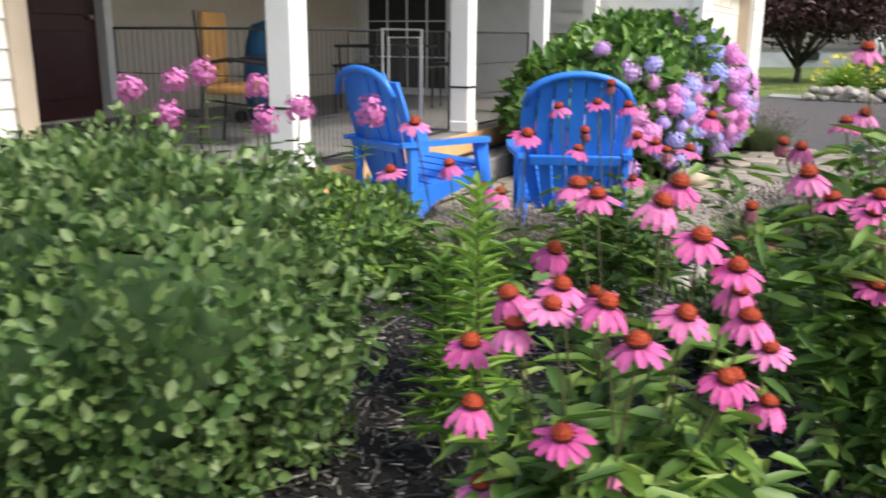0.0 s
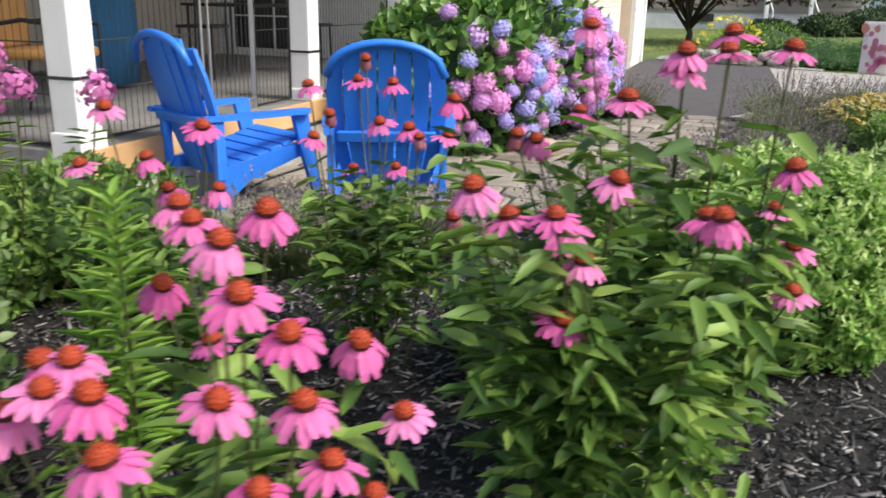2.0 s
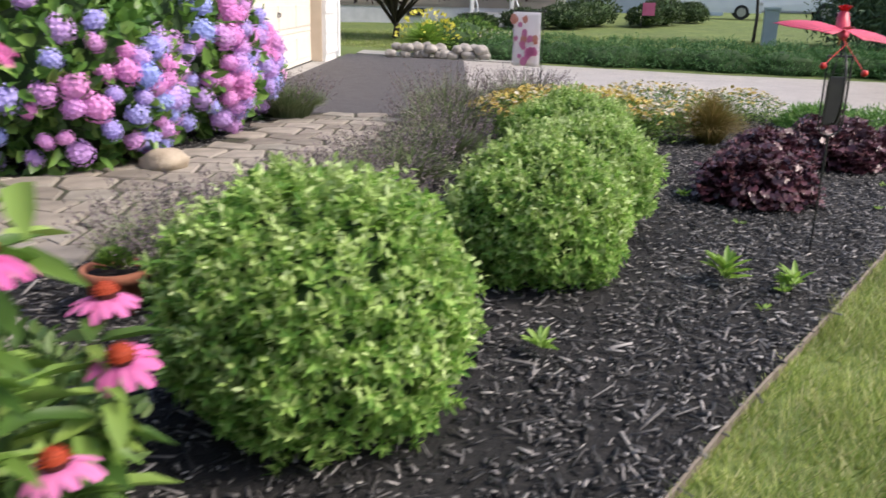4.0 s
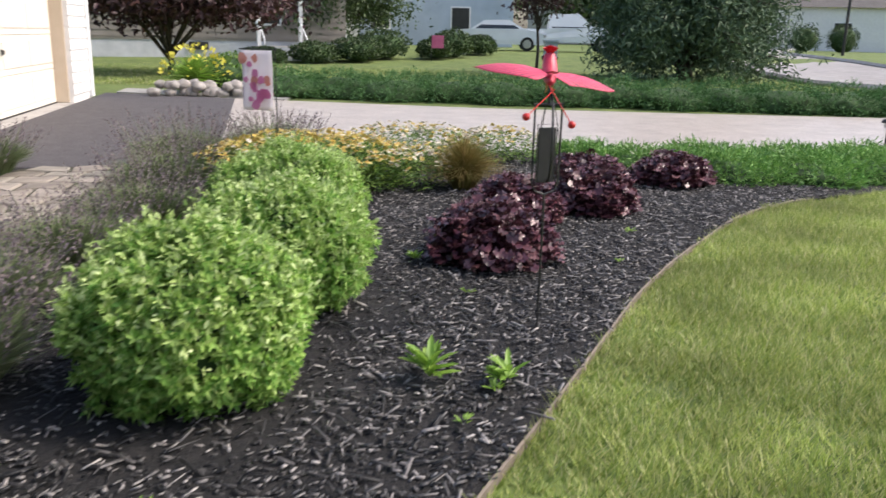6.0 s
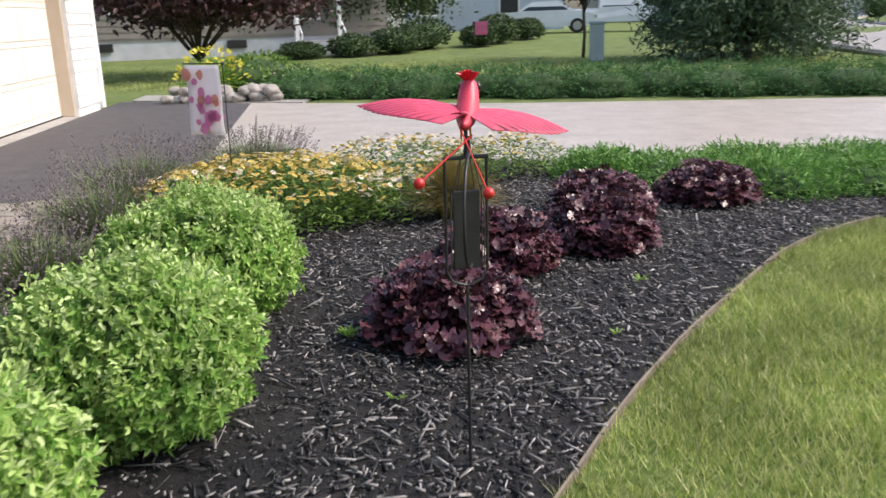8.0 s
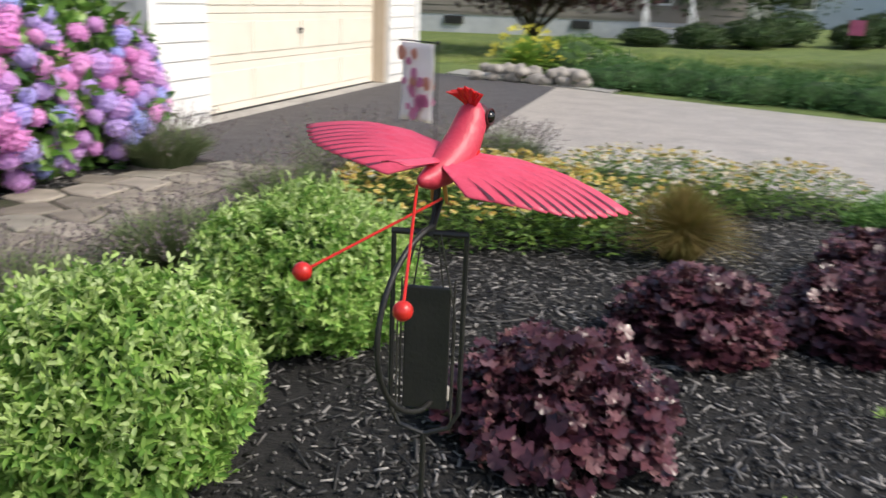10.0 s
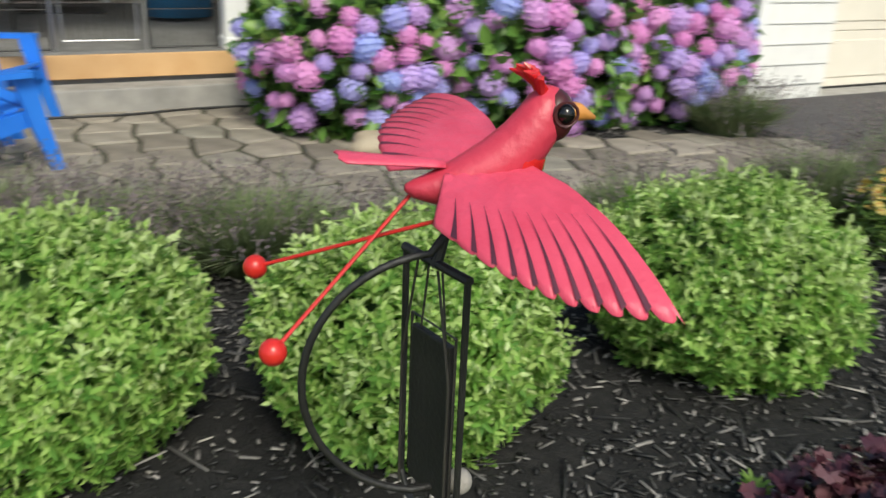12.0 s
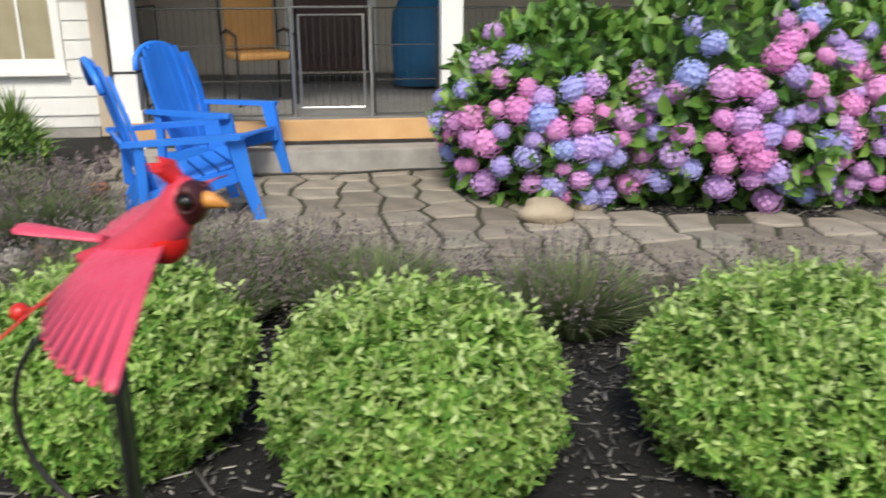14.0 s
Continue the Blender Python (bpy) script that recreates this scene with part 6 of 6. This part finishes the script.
# ---- lawn blades ----
def lawn(name, poly, count, h, w, label, seed):
    xs, ys = [p[0] for p in poly], [p[1] for p in poly]
    g = np.random.default_rng(seed)
    x, y = g.uniform(min(xs), max(xs), count * 3), g.uniform(min(ys), max(ys), count * 3)
    px, py = np.array(xs), np.array(ys)
    c = np.zeros(len(x), bool)
    j = len(px) - 1
    for i in range(len(px)):
        if py[i] != py[j]:
            c ^= ((py[i] > y) != (py[j] > y)) & (x < (px[j] - px[i]) * (y - py[i]) / (py[j] - py[i]) + px[i])
        j = i
    x, y = x[c][:count], y[c][:count]
    n = len(x)
    lump = 0.85 + 0.25 * np.sin(x * 5.1 + 1.3 * np.sin(y * 4.3)) * np.sin(y * 6.2 + x) + 0.3 * np.sin(x * 31 + 2.1 * np.sin(y * 23)) * np.sin(y * 27 + 1.7 * np.sin(x * 19))
    a = g.uniform(0, 6.283, n)
    ht = h * g.uniform(0.55, 1.15, n) * lump
    lean = g.uniform(0.2, 1.1, n) * ht
    root = np.stack([x, y, np.full(n, -0.012)], 1)
    sd_ = np.stack([-np.sin(a), np.cos(a), np.zeros(n)], 1) * (w * g.uniform(0.7, 1.3, n))[:, None] / 2
    b = g.uniform(0, 6.283, n)
    tip = root + np.stack([np.cos(b) * lean, np.sin(b) * lean, ht], 1)
    v = np.stack([root - sd_, root + sd_, tip], 1).reshape(-1, 3)
    f = np.arange(n * 3).reshape(-1, 3)
    return tagged(new(name, big(name, v, f, M["grass"])), label, "grass", kind="stuff")


lawn("lawn_grass", EDGE[3:] + [(10.8, 5.78), (13.0, 4.98), (15.4, 4.5), (15.4, 0.5), (7.0, 0.3), (2.0, 0.6)], 420000, 0.066, 0.0058, "short green lawn grass with paler dry patches", 3)
lawn("outer_lawn_grass", [(2.0, 0.55), (7.0, 0.25), (15.4, 0.45), (15.4, 4.4), (20, 3), (20, -6), (-8, -6), (-8, 1.2), (0.3, 1.45), (1.2, 1.68)], 150000, 0.058, 0.010, "open lawn grass beyond the flower bed", 6)
lawn("far_lawn_grass", [(10.5, 19.0), (24.5, 7.8), (30, 18), (30, 31), (14, 31), (8, 33), (5, 24)], 120000, 0.07, 0.018, "mown green lawn across the driveway", 4)

PATIO = [(-2.3, 6.1), (-0.4, 5.15), (0.3, 5.05), (1.5, 5.25), (2.3, 5.65), (2.75, 6.25), (3.45, 6.95), (3.95, 7.75), (4.45, 8.75), (4.95, 9.8), (4.35, 10.2), (3.75, 10.0), (3.35, 9.2), (2.75, 8.3), (2.2, 7.75), (1.5, 7.6), (0.55, 8.35)]
# ---- bark chips ----
g = np.random.default_rng(5)
cnt = 130000
x, y = g.uniform(-1.0, 10.0, cnt), g.uniform(1.6, 9.6, cnt)
px, py = np.array([p[0] for p in BED]), np.array([p[1] for p in BED])
c = np.zeros(cnt, bool)
j = len(px) - 1
for i in range(len(px)):
    if py[i] != py[j]:
        c ^= ((py[i] > y) != (py[j] > y)) & (x < (px[j] - px[i]) * (y - py[i]) / (py[j] - py[i]) + px[i])
    j = i
c &= np.array([not inside(PATIO, qx, qy) for qx, qy in zip(x, y)])
for bx_, by_, _, _ in BUSHES:
    c &= (np.hypot(x - bx_, y - by_) > 0.62) | (g.uniform(0, 1, cnt) < 0.55)
x, y = x[c], y[c]
n = len(x)
a = g.uniform(0, 6.283, n)
L = np.minimum(0.075, 0.011 * np.exp(g.normal(0, 0.75, n)))[:, None]
W = (0.0044 * g.uniform(0.35, 1.7, n))[:, None]
ax = np.stack([np.cos(a), np.sin(a), g.normal(0, 0.22, n)], 1)
sd2 = unit(np.cross(ax, np.array([0, 0, 1.0]) + g.normal(0, 0.25, (n, 3))))
up = np.cross(sd2, unit(ax))
p = np.stack([x, y, 0.020 + g.uniform(0, 0.014, n)], 1)
T = 0.0022
v = np.stack([p - ax * L - sd2 * W * 0.6 - up * T, p - ax * L + sd2 * W * 0.6 - up * T, p + ax * L + sd2 * W * 0.5 - up * T, p + ax * L - sd2 * W * 0.5 - up * T,
              p - ax * L * 0.9 - sd2 * W + up * T, p - ax * L * 0.95 + sd2 * W * 0.8 + up * T, p + ax * L * 0.9 + sd2 * W + up * T, p + ax * L - sd2 * W * 0.7 + up * T], 1)
base = (np.arange(n) * 8)[:, None]
f = np.concatenate([base + np.array(q) for q in ([4, 5, 6, 7], [0, 1, 5, 4], [1, 2, 6, 5], [2, 3, 7, 6], [3, 0, 4, 7])])
tagged(new("bark_chips", big("bark_chips", v.reshape(-1, 3), f, M["chip"])), "loose dark bark chips with some pale splinters", "mulch", kind="stuff")

# ---- flagstone patio and path ----
vs, fs = slab(PATIO, -0.05, 0.022)
path = thing("pavement", "patio and path of irregular tan flagstones", "paving", kind="structure", data=mesh("pavement", vs, fs, M["joint"]))
fr = random.Random(77)
CW, CH = 0.175, 0.29
jit = {}


def corner(k, j):
    if (k, j) not in jit:
        jit[(k, j)] = Vector((k * CW + fr.uniform(-0.05, 0.05), j * CH + fr.uniform(-0.075, 0.075)))
    return jit[(k, j)]


turn = Matrix.Rotation(radians(-23.5), 2)
for j in range(-20, 50):
    for i in range(-20, 40):
        k0 = 2 * i + (j % 2)
        ring = [turn @ corner(*q) for q in ((k0, j), (k0 + 1, j), (k0 + 2, j), (k0 + 2, j + 1), (k0 + 1, j + 1), (k0, j + 1))]
        c = sum(ring, Vector((0, 0))) / 6
        if not inside(PATIO, c.x, c.y):
            continue
        pts2 = []
        for q in range(6):
            a, b, e = ring[q - 1], ring[q], ring[(q + 1) % 6]
            pts2 += [b.lerp(a, 0.09), b.lerp(b.lerp(a, 0.09).lerp(b.lerp(e, 0.09), 0.5), 0.6), b.lerp(e, 0.09)]
        size = max((q - c).length for q in ring)
        k1, k2 = 1 - 0.024 / size, 1 - 0.040 / size
        m = len(pts2)
        top = 0.036 + fr.uniform(-0.004, 0.005)
        vs = [(*((q - c) * k1), -0.02) for q in pts2] + [(*((q - c) * k1), top - 0.010) for q in pts2] + [(*((q - c) * k2), top + 0.003 * noise.noise(Vector((q.x * 6, q.y * 6, 0)))) for q in pts2]
        fs = [(q, (q + 1) % m, m + (q + 1) % m, m + q) for q in range(m)] + [(m + q, m + (q + 1) % m, 2 * m + (q + 1) % m, 2 * m + q) for q in range(m)] + [tuple(range(2 * m, 3 * m))]
        child("flagstone", mesh("flagstone", vs, fs, M["flag"]), path, Matrix.Translation((c.x, c.y, 0)))
